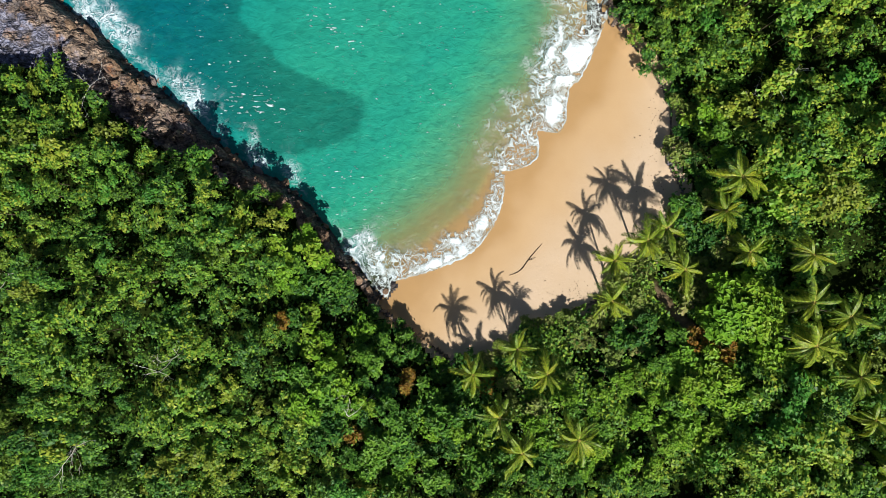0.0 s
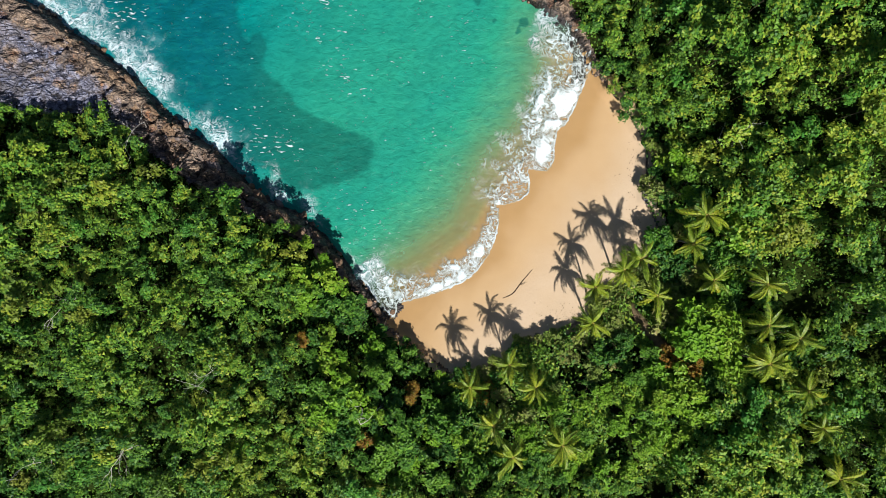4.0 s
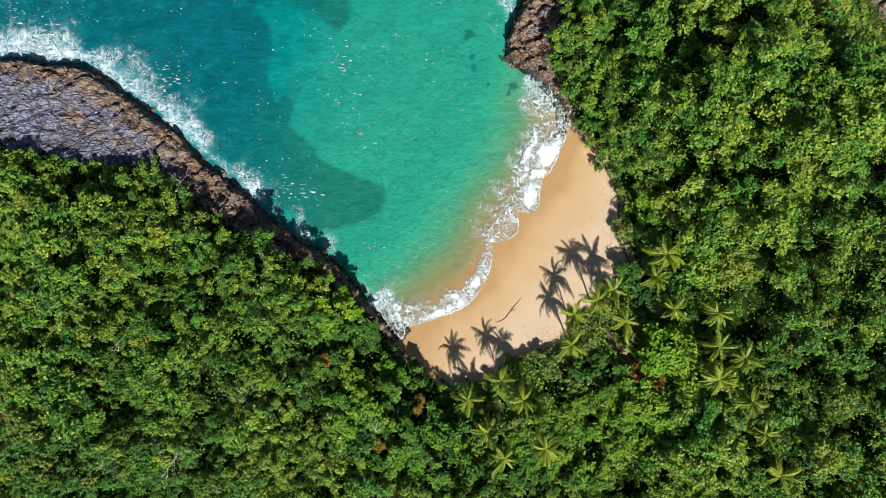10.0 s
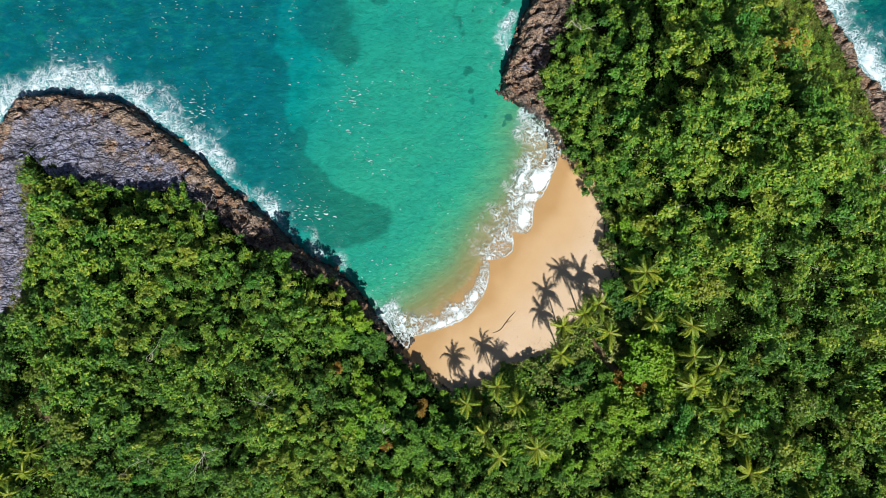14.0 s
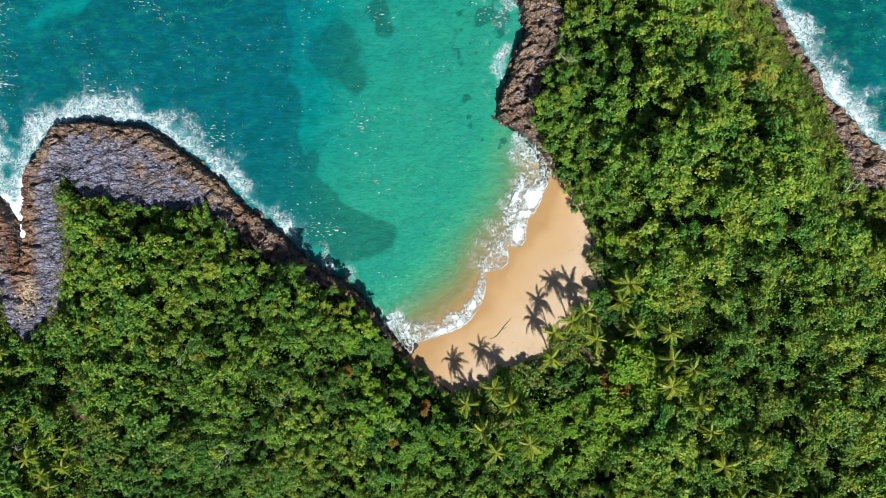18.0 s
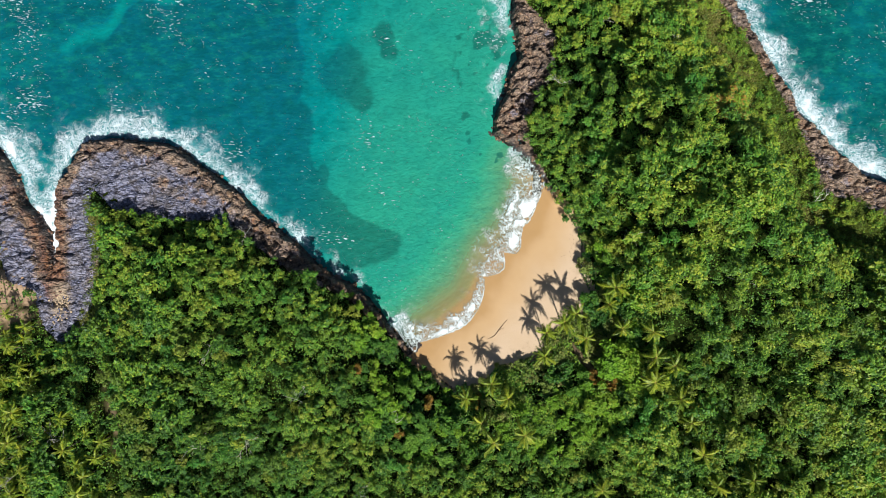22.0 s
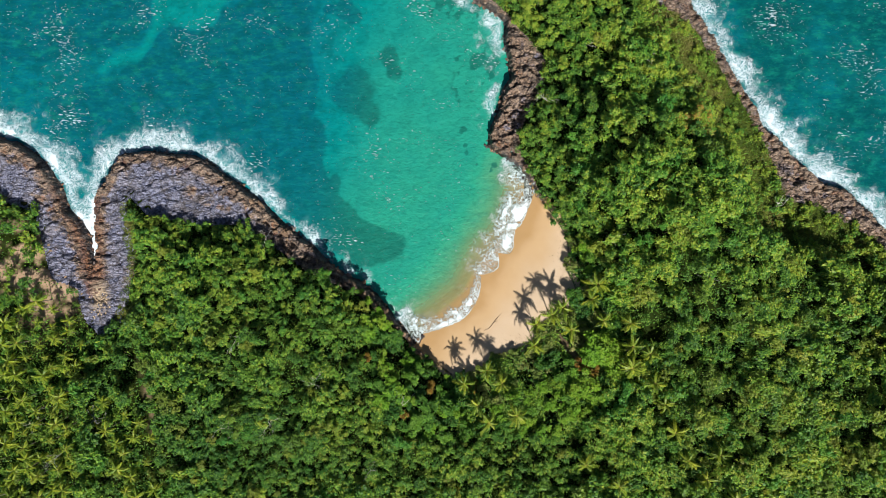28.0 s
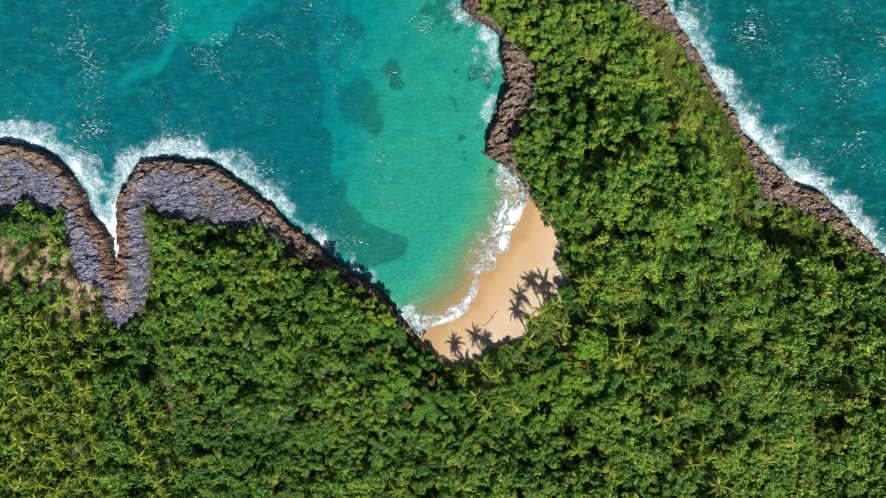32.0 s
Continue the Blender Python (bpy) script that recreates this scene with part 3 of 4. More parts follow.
def lay_shelves():
    """The coast rock, in blocks with open joints, on a finer sheet."""
    x, y, faces = sheet((-145, -20), (145, 106), 0.36)
    z, d, g, sandy = ground_at(x, y)
    f = faces[:, 0]
    rock = (d[f] > -2.2) & (g[f] < 1.0) & (np.abs(x[f]) < 144) & (y[f] < 105.5) & (y[f] > -19.5)
    rock &= ~((inside_distance(x[f], y[f], BEACH) > np.where(y[f] < 34, -0.7, 0.2)) & (d[f] > -0.2) & (np.abs(x[f] - 10) < 40))
    rock &= ~((line_distance(x[f], y[f], COAST_BEACH[1:-2]) < 2.6) & (g[f] < 0.5) & (y[f] < 34))
    wx, wy = x + 1.3 * fractal(x, y, 3, 201, 2), y + 1.3 * fractal(x, y, 3, 207, 2)
    slate = step(-x, 50, 58) * step(d, 4.0, 8.0)
    jagged = step(x, 5, 12) * (1 - step(x, 50, 60))
    big, joint = blocks(0.8 * wx + 0.5 * wy, 1.3 * (wy - 0.4 * wx), 4.0, 211)
    small, crack = blocks(0.9 * wx + 0.4 * wy, 1.2 * (wy - 0.3 * wx), 1.9, 223)
    spikes = (1 - np.abs(2 * fractal(x, y, 2.4, 227, 3, 0.6) - 1)) ** 2
    relief = (1.0 * big + 0.7 * small - 0.7 * np.exp(-((joint / 0.16) ** 2)) - 0.45 * np.exp(-((crack / 0.2) ** 2))) * (1 - 0.55 * slate) + 0.6 * spikes * (1 - slate)
    relief = relief + jagged * (0.5 * spikes + 0.9 * (small - 0.5))
    z = z + 0.05 + (relief - 0.25) * step(d, -0.2, 0.9) * (1 - step(g, -0.3, 0.9)) * (1 - 0.7 * step(inside_distance(x, y, BEACH), -4, -1))
    verts = np.stack([x, y, z], -1)
    blot = lambda cx, cy, rx, ry: np.exp(-(((x - cx) / rx) ** 2) - ((y - cy) / ry) ** 2)
    attrs = {"shore": d, "shingle": np.clip(1.6 * blot(-101.5, 6.5, 3.0, 5.0) - 0.3, 0, 1), "brown": step(x, -60, -45), "rust": rust_at(x, y),
             "joint": np.minimum(joint, 0.06 + crack), "block": 0.6 * big + 0.4 * small}
    for area, label in (((x[f] < -104), "grey and rust-brown flat coast rock beside a cleft"), ((x[f] >= -104) & (x[f] < 0), "slate-grey coast rock with wet brown rim"),
                        ((x[f] >= 0) & (x[f] < 55), "jagged brown coast rock below the wooded hill"), ((x[f] >= 55), "dark brown rock along the open sea")):
        cut("rock_shelf", verts, faces, rock & area, ROCK, attrs, label, "coast rock")


def reef_at(x, y):
    sway, dip = fractal(x, y, 9, 61, 3) - 0.5, fractal(x, y, 9, 67, 3) - 0.5
    total = np.zeros(np.shape(x))
    for cx, cy, rx, ry in REEFS:
        k = 1.1 * min(rx, 7)
        total = np.maximum(total, 0.95 * np.exp(-0.7 * (((x + k * sway - cx) / rx) ** 2 + ((y + k * dip - cy) / ry) ** 2) ** 1.3))
    for loop in (REEF_WEST, REEF_OUTER):
        total = np.maximum(total, 0.75 * step(inside_distance(x + 5 * sway, y + 5 * dip, loop), -1.4, 1.8))
    clumps = step(fractal(x, y, 5.0, 63, 4, 0.65), 0.44, 0.62)
    return np.maximum(total, clumps * 0.8 * step(inside_distance(x + 7 * sway, y + 7 * dip, REEF_BROKEN), -3.0, 3.0))


def grass_at(x, y, g):
    """The open grass above the eastern shore."""
    band = step(x - 0.0 * y, 52, 66) * (1 - step(g, 10.5, 21)) * step(y, 5, 25)
    bare = np.exp(-(((x - 84) / 7) ** 2) - ((y - 29) / 5) ** 2)
    fringe = 0.95 * np.exp(-((line_distance(x, y, FRINGE) / 1.9) ** 2))
    return np.clip(band + bare + fringe, 0, 1)


def rust_at(x, y):
    """Where iron stains the rock: both lips of the cleft, and the foot of the eastern shore."""
    lips = np.exp(-((line_distance(x, y, CLEFT) / 3.6) ** 2))
    east = step(x, 60, 75) * np.exp(-((line_distance(x, y, COAST_EAST) / 3.5) ** 2))
    return np.clip(lips + 0.34 * east, 0, 1)


def lay_water():
    x, y, faces = sheet((-146, -22), (146, 106), 0.7)
    bed, d, g, sandy = ground_at(x, y)
    to_beach = inside_distance(x, y, BEACH)
    out = np.clip(-d, 0, None)
    foam = np.zeros(x.shape)
    for cx, cy, r, s in SURF:
        foam = np.maximum(foam, s * np.exp(-(((x - cx) ** 2 + (y - cy) ** 2) / r**2) ** 2))
    reach = 2.6 + 15.0 * np.clip(fractal(x, y, 6.0, 21, 3) - 0.15, 0, 1) * foam
    foam = np.minimum(1.0, foam * 1.1) * np.exp(-((out / (0.62 * reach + 0.3)) ** 1.4))
    open_shore = 1 - step(x, -112, -108) * (1 - step(x, -101, -98)) * (1 - step(y, 32, 42))
    foam = foam * (1 - 0.8 * open_shore * (1 - step(out, 0.3, 2.4)))
    # torn threads of foam drifting off
    drift = np.zeros(x.shape)
    for cx, cy, r, s in SURF:
        drift = np.maximum(drift, s * np.exp(-((x - cx) ** 2 + (y - cy) ** 2) / (1.5 * r) ** 2))
    drift = 0.48 * drift * np.exp(-((out / 10.0) ** 2)) * step(fractal(x, y, 8.0, 23, 3), 0.34, 0.66)
    foam = np.maximum(foam, drift)
    # the wash on the beach: lobes that run up the sand, lace behind them, and a second breaker
    off = -to_beach
    along = along_line(x, y, COAST_BEACH)
    one = lambda size, seed: fractal(along, 0 * along, size, seed, 2)
    beach_line = line_distance(x, y, COAST_BEACH)
    at_beach = 1 - step(beach_line, 9, 15)
    run_up = 3.6 * np.sqrt(np.abs(np.sin(along / 5.2 + 5.0 * one(14.0, 29)))) * (0.35 + one(11.0, 31)) - 1.6
    swash = 20 * (1 - at_beach) + at_beach * (run_up - d)
    wide = 2.2 + 4.2 * step(one(12.0, 37), 0.3, 0.75)
    full = (0.30 + 0.27 * step(one(7.0, 39), 0.34, 0.62)) * (1 - 0.6 * step(y, 33, 40))
    u = swash / wide
    wash = full * step(swash, -0.1, 0.3) * np.exp(-np.clip(u, 0, 9) ** 3)
    wash = wash + 0.42 * (1 - 0.7 * step(y, 33, 40)) * step(one(6.0, 43), 0.35, 0.6) * np.exp(-(((swash - wide) / 0.9) ** 2))
    wash = wash + 0.22 * np.exp(-((np.clip(swash - wide, 0, 99) / 4.0) ** 2)) * step(swash, 0, 1)
    foam = np.maximum(foam, np.clip(wash, 0, 1.1) * at_beach)
    # depth for the colour: the sheltered bay is pale, the open sea deep
    far = np.clip((y - 0.3 * x - 40) / 55, 0, 1) * step(-x, -30, 60)
    west = step(-x, 18, 45)
    depth = np.clip(0.11 * np.clip(off, 0, 60), 0, 2.2)
    depth = depth + 1.3 * west * step(off, 8, 25) + 1.5 * far
    open_sea = step(x, 45, 75)
    depth = depth * (1 - open_sea) + open_sea * (5.9 + 3.4 * (fractal(x, y, 14, 41, 4) - 0.5))
    pale = 0.85 * step(inside_distance(x + 4 * (fractal(x, y, 7, 83, 3) - 0.5), y + 5 * (fractal(x, y, 7, 87, 3) - 0.5), CHANNEL), -1.2, 1.8)
    depth = depth * (1 - pale) + pale * 3.2
    depth = np.clip(depth, np.clip(-bed, 0, 0.6), 8)
    swell = 0.10 * (fractal(x, y, 6.0, 51, 4) - 0.5) * step(out, 1, 8)
    z = 0.015 + swell + 0.28 * np.clip(foam, 0, 1) * fractal(x, y, 1.6, 57, 2) * step(out, 0.3, 3)
    z = np.where((at_beach > 0.5) & (d > -3), np.maximum(z, bed + 0.05), z)
    near = (d[faces].min(1) < 2.5) & (at_beach[faces].min(1) * (swash[faces].max(1) < -0.9) < 0.5)
    tagged(cut("water", np.stack([x, y, z], -1), faces, near, WATER, {"depth": depth, "foam": foam, "swash": swash, "reef": reef_at(x, y) * (1 - pale)},
               "turquoise clear sea with white surf along the rocks", "sea"))


lay_ground()
lay_water()


# ---------------------------------------------------------------- trees
def crown_arrays(seed, leaves=104, blades=4, corners=3, leaf=1.0, lift=0.8):
    """A ragged crown about 1 m in radius, of leaf sprigs set on several lobes: verts and faces of 3 or 4 corners."""
    r = np.random.default_rng(seed)
    lobes = np.c_[r.uniform(-0.8, 0.8, (8, 2)), r.uniform(-0.25, 0.4, 8), r.uniform(0.26, 0.46, 8)]
    lobes[0] = (0, 0, 0.25, 0.58)
    pick = r.integers(0, 8, leaves)
    way = r.normal(size=(leaves, 3)) + (0, 0, lift)
    way /= np.linalg.norm(way, axis=1)[:, None]
    spot = lobes[pick, :3] + way * lobes[pick, 3:] * r.uniform(0.75, 1.15, (leaves, 1))
    verts = np.zeros((leaves, blades, corners, 3))
    for b in range(blades):
        n = way + r.normal(scale=0.45, size=(leaves, 3)) + (0, 0, 0.35)
        n /= np.linalg.norm(n, axis=1)[:, None]
        u = np.cross(n, r.normal(size=(leaves, 3)))
        u /= np.linalg.norm(u, axis=1)[:, None]
        v = np.cross(n, u)
        size = leaf * r.uniform(0.08, 0.165, (leaves, 1)) if corners == 3 else r.uniform(0.075, 0.155, (leaves, 1))
        at = spot + r.normal(scale=0.09, size=(leaves, 3))
        if corners == 3:
            verts[:, b, 0], verts[:, b, 1], verts[:, b, 2] = at - u * size * 1.2 - v * size * 0.6, at + u * size * 1.2 - v * size * 0.5, at + v * size * 1.15
        else:
            verts[:, b, 0], verts[:, b, 1] = at - u * size * 1.25, at - v * size * 0.72 + n * 0.03
            verts[:, b, 2], verts[:, b, 3] = at + u * size * 1.25 - n * 0.03, at + v * size * 0.72 + n * 0.03
    verts = verts.reshape(-1, 3)
    return verts, np.arange(leaves * blades)[:, None] * corners + np.arange(corners)


def stem_arrays(height, radius, seed):
    """A tapered trunk with three limbs, its foot at the origin."""
    r = np.random.default_rng(seed)
    lean = r.uniform(-0.3, 0.3, 2)
    pts = [(lean[0] * u * u, lean[1] * u * u, height * u) for u in (0, 0.35, 0.7, 1.0)]
    pieces = [tube(pts, [radius * 1.3, radius, radius * 0.8, radius * 0.4], 6)]
    for n in range(3):
        a = n * 2.1 + r.uniform(0, 1)
        s = np.array(pts[2])
        e = s + (0.9 * np.cos(a), 0.9 * np.sin(a), height * 0.22)
        pieces.append(tube([s, (s + e) / 2 + (0, 0, 0.12), e], [radius * 0.5, radius * 0.35, radius * 0.12], 5))
    return joined(pieces)


CROWNS = [crown_arrays(100 + n, 110, 4, 3, 0.84, 1.1) for n in range(10)]
FINE_CROWNS = [crown_arrays(150 + n, 140, 4, 3, 0.66, 1.2) for n in range(8)]
BIG_CROWNS = [crown_arrays(200 + n, 160, 4, 4) for n in range(6)]

PALM_SPOTS = [(4.2, -18.3), (10.7, -14.8), (14.6, -18.0), (8.0, -24.3), (10.8, -28.4), (18.2, -26.0), (23.9, -7.8), (24.7, -2.1), (28.8, 0.8), (32.3, 2.5), (34.2, -3.3), (41.1, 9.4), (40.3, 4.9), (43.2, -0.8), (49.4, -1.2),
              (50.6, -7.8), (54.7, -9.5), (49.4, -13.2), (56.0, -17.7), (59.3, -23.9), (37.1, -39.8), (62.1, -31.8), (70.3, -44.4), (77.7, -49.5), (73.7, -37.7), (65.4, -39.3), (46.1, -45.7)]
GROVE = [(-141, -4), (-128, 2), (-112, 8), (-106, 2), (-104, -8), (-106, -22), (-104, -40), (-108, -60), (-141, -60)]
GROVE_STRIP = [(-96, -22), (-88, -24), (-83, -32), (-82, -52), (-90, -50), (-94, -34)]


def scatter(loop, gap, seed):
    """Spots in a loop, no two nearer than gap."""
    r = np.random.default_rng(seed)
    (x0, y0), (x1, y1) = np.min(loop, 0), np.max(loop, 0)
    spots = []
    for _ in range(2500):
        p = (r.uniform(x0, x1), r.uniform(y0, y1))
        if all((p[0] - a) ** 2 + (p[1] - b) ** 2 > gap * gap for a, b in spots) and inside_distance(np.array([p[0]]), np.array([p[1]]), loop)[0] > 0:
            spots.append(p)
    return spots


GROVE_SPOTS = scatter(GROVE, 3.3, 5) + scatter(GROVE_STRIP, 4.0, 6)


def plant_spots():
    """Where broad-leaved trees stand: x, y, ground, trunk height, crown radius, tint."""
    r = np.random.default_rng(12)
    gx, gy = np.meshgrid(np.arange(-145, 146, 2.35), np.arange(-64, 106, 2.35))
    x, y = gx.ravel() + r.uniform(-1.1, 1.1, gx.size), gy.ravel() + r.uniform(-1.1, 1.1, gx.size)
    z, d, g, _ = ground_at(x, y)
    grass = grass_at(x, y, g)
    keep = (g > 0.6 - 1.9 * step(x, -44, -36) * (1 - step(x, -18, -12))) & (d > 1.0)
    keep &= r.uniform(size=x.size) > 0.03 + 0.50 * grass
    keep &= line_distance(x, y, TRAIL) > 2.0
    keep &= line_distance(x, y, GULLY) > 1.9
    bare = (((x + 126) / 13) ** 2 + ((y - 17) / 9) ** 2 < 1) | (((x + 113) / 6) ** 2 + ((y - 5) / 7) ** 2 < 1)
    keep &= ~(bare & (r.uniform(size=x.size) < 0.75))
    keep &= ~((((x - 85) / 7) ** 2 + ((y - 28) / 3.5) ** 2 < 1) & (r.uniform(size=x.size) < 0.6))
    keep &= ~((((x - 57) / 4.5) ** 2 + (y / 5) ** 2 < 1) & (r.uniform(size=x.size) < 0.75))
    keep &= line_distance(x, y, FRINGE) > 2.3
    palms = np.array(PALM_SPOTS + GROVE_SPOTS)
    near = np.sqrt(((x[:, None] - palms[:, 0]) ** 2 + (y[:, None] - palms[:, 1]) ** 2).min(1))
    keep &= near > 0.9
    grove = np.maximum(inside_distance(x, y, GROVE), inside_distance(x, y, GROVE_STRIP)) > 0
    keep &= ~(grove & (r.uniform(size=x.size) < 0.45))
    east = step(x, 30, 45)
    radius = (1.15 + 1.15 * r.uniform(0, 1, x.size) ** 1.5) * (1 + 0.28 * east) * (1 - 0.45 * grass)
    tall = r.uniform(3.0, 4.3, x.size) + 1.3 * (radius - 1.5) + 1.6 * east * r.uniform(0, 1, x.size)
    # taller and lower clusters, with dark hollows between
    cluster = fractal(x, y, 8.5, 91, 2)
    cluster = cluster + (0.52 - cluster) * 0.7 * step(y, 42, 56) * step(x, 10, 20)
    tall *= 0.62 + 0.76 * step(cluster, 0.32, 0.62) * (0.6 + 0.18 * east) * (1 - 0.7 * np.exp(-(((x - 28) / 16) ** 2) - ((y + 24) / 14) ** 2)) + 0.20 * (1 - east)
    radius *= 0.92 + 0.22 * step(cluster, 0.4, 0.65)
    hollow = (cluster < 0.33) & (np.hypot(x - 40, y - 2) > 9) & (r.uniform(size=x.size) < 0.22 + 0.25 * east)
    keep &= ~hollow
    tall += (2.6 * (fractal(x, y, 4.2, 95, 1) - 0.5) + r.normal(0, 0.45, x.size)) * (1 - 0.8 * grass)
    tall = np.maximum(tall, 1.2)
    tall *= 1 - 0.78 * grass
    tall *= 0.25 + 0.75 * step(near, 1.5, 5.0)
    tall *= np.where(x < -56, 0.35 + 0.65 * step(g, 0, 8), np.where(x < -6, 0.75 + 0.25 * step(g, 0, 5), 0.5 + 0.5 * step(g, 0, 5)))
    sand = -inside_distance(x, y, BEACH)
    tall *= 0.36 + 0.64 * step(sand, 1.5, 9)
    tall *= 0.5 + 0.5 * step(line_distance(x, y, TRAIL), 2, 5)
    tall *= np.where((x > 6) & (y < 2), 0.55 + 0.45 * step(sand, 3, 11), 1)
    valley = np.exp(-(((x - 28) / 16) ** 2) - ((y + 24) / 14) ** 2)
    tall *= 1 - 0.40 * valley
    tall *= 1 - 0.5 * np.exp(-(((x - 41) / 8) ** 2) - ((y + 5) / 8) ** 2)
    tall = np.maximum(tall, 3.2 * np.exp(-(((x - 41) / 7) ** 2) - ((y - 3) / 7) ** 2))
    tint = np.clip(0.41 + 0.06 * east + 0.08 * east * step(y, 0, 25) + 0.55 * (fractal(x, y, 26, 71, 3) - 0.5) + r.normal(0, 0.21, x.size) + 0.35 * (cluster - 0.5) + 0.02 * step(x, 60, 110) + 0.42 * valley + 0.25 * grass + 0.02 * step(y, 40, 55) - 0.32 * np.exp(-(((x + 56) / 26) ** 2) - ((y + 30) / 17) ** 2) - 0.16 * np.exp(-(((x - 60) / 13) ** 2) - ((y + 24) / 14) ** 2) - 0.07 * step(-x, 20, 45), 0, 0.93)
    tint = np.where(r.uniform(size=x.size) < 0.010, 0.98, tint)
    for cx, cy, reach in HOLLOWS:
        away = np.hypot(x - cx, y - cy)
        keep &= away > reach
        tall *= 1 + 0.25 * np.exp(-(((away - reach - 2.0) / 2.5) ** 2))
    edge = step(x, -46, -38) * (1 - step(x, -12, -7)) * (1 - step(g, 3, 8)) * step(y, -10, -4)
    tall *= 1 + 0.45 * edge
    tint = np.clip(tint + 0.10 * np.exp(-(((x - 96) / 30) ** 2) - ((y + 22) / 22) ** 2), 0, 0.93)
    for cx, cy, reach in ((63.5, 51.8, 3.0), (55.9, 34.4, 1.8), (54.6, 72.5, 1.6), (83.0, 29.5, 4.5)):
        tint = np.where((np.hypot(x - cx, y - cy) < reach) & (r.uniform(size=x.size) < 0.55), 0.97, tint)
    return np.stack([x, y, z, tall, radius, tint], -1)[keep]


def plant_forest():
    rows = plant_spots()
    r = np.random.default_rng(9)
    # the trees that stand round the beach are single things
    close = (np.abs(rows[:, 0] - 8) < 48) & (rows[:, 1] > -34) & (rows[:, 1] < 34)
    order = np.argsort(np.hypot(rows[:, 0] - 12, rows[:, 1] + 4) + 1e6 * ~close)[:300]
    single = np.zeros(len(rows), bool)
    single[order[: min(300, close.sum())]] = True
    darks, mids, lights, greys, dries = [], [], [], [], []
    for n, (v, f) in enumerate(BIG_CROWNS):
        trunk = mesh_of("trunk", *stem_arrays(1.0, 0.05, n), BARK, smooth=True)
        for some, leaf in ((darks, LEAF_DARK), (mids, LEAF_MID), (lights, LEAF_LIGHT), (greys, LEAF_GREY), (dries, LEAF_DRY)):
            some.append((mesh_of("crown", v * (1.0, 1.0, 0.8), f, leaf, {"sprig": np.repeat(r.uniform(0, 1, len(v) // 16), 16)}), trunk))
    to_sand = -inside_distance(rows[:, 0], rows[:, 1], BEACH)
    to_dry = np.min([np.hypot(rows[:, 0] - a, rows[:, 1] - b) for a, b in DRY_SPOTS], 0)
    for n, (x, y, z, tall, radius, tint) in enumerate(rows[single]):
        near = to_sand[single][n]
        dry, grey = to_dry[single][n] < 1.6, (near < 3.5 or (near < 10 and y < 2)) and x > 6 and tint > 0.3
        shade = 0 if tint < 0.33 else 1 if tint < 0.60 else 2
        crown, trunk = (dries if dry else greys if grey else (darks, mids, lights)[shade])[n % 6]
        label = "bush with dry orange-brown leaves" if dry else "grey-green sea-grape shrub at the edge of the sand" if grey else TREE_LABELS[shade]
        tree = thing("shrub" if grey else "tree", pose(x, y, z - 0.1, 0, 0, r.uniform(0, 360)), label, "shrub" if grey else "tree", "shrubs along the sand" if grey else "broad-leaved trees round the beach")
        part("trunk", trunk, tree, Matrix.Diagonal((2.0, 2.0, tall + 0.35, 1)))
        part("crown", crown, tree, Matrix.LocRotScale((0, 0, tall), None, (radius * 1.05, radius * 1.05, radius)))
    for name, area, label in (("woodland", rows[:, 0] < -3, "dense dark green low woodland on the western headland"),
                              ("woodland", (rows[:, 0] >= -3) & (rows[:, 1] < -6), "dense green woodland in the valley behind the beach"),
                              ("woodland", (rows[:, 0] >= -3) & (rows[:, 1] >= -6), "bright yellow-green woodland on the eastern hill")):
        some = rows[area & ~single]
        verts, faces, tints, hues, kind, n = [], [], [], [], [], 0
        sv, sf = tube([(0, 0, 0), (0, 0, 0.6), (0.04, 0, 1.0)], [0.09, 0.07, 0.03], 4)
        sf = np.concatenate([sf[:, [0, 1, 2]], sf[:, [0, 2, 3]]])
        for x, y, z, tall, radius, tint in some:
            fine = -62 < x < 92 and -44 < y
            v, f = FINE_CROWNS[r.integers(8)] if fine else CROWNS[r.integers(10)]
            a, s = r.uniform(0, 2 * np.pi), r.uniform(0.85, 1.2)
            c, q = np.cos(a), np.sin(a)
            w = v @ np.array([[c, q, 0], [-q, c, 0], [0, 0, 1.0]]) * (radius * s, radius / s, radius * 1.0) + (x, y, z + tall)
            stem = sv * (1, 1, tall + 0.3) + (x, y, z - 0.15)
            verts += [w, stem]
            faces += [f + n, sf + n + len(w)]
            kind += [np.zeros(len(f), np.int32), np.ones(len(sf), np.int32)]
            spread = np.repeat(r.normal(0, 0.27, len(w) // 12), 12)
            lush = np.exp(-(((x - 30) / 24) ** 2) - ((y + 25) / 7) ** 2)
            hues.append(np.full(len(w) + len(stem), np.clip(r.normal(0.03, 0.36) - 0.9 * lush - 0.22 * (x > 22) * (y > 20) + 0.35 * np.exp(-(((x - 96) / 30) ** 2) - ((y + 22) / 22) ** 2), -1, 1)))
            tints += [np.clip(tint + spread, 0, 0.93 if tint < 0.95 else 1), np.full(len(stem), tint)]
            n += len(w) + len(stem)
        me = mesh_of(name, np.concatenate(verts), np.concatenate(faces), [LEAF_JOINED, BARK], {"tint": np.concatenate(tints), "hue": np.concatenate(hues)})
        me.polygons.foreach_set("material_index", np.concatenate(kind))
        tagged(new(name, me), label, "woodland", kind="stuff")


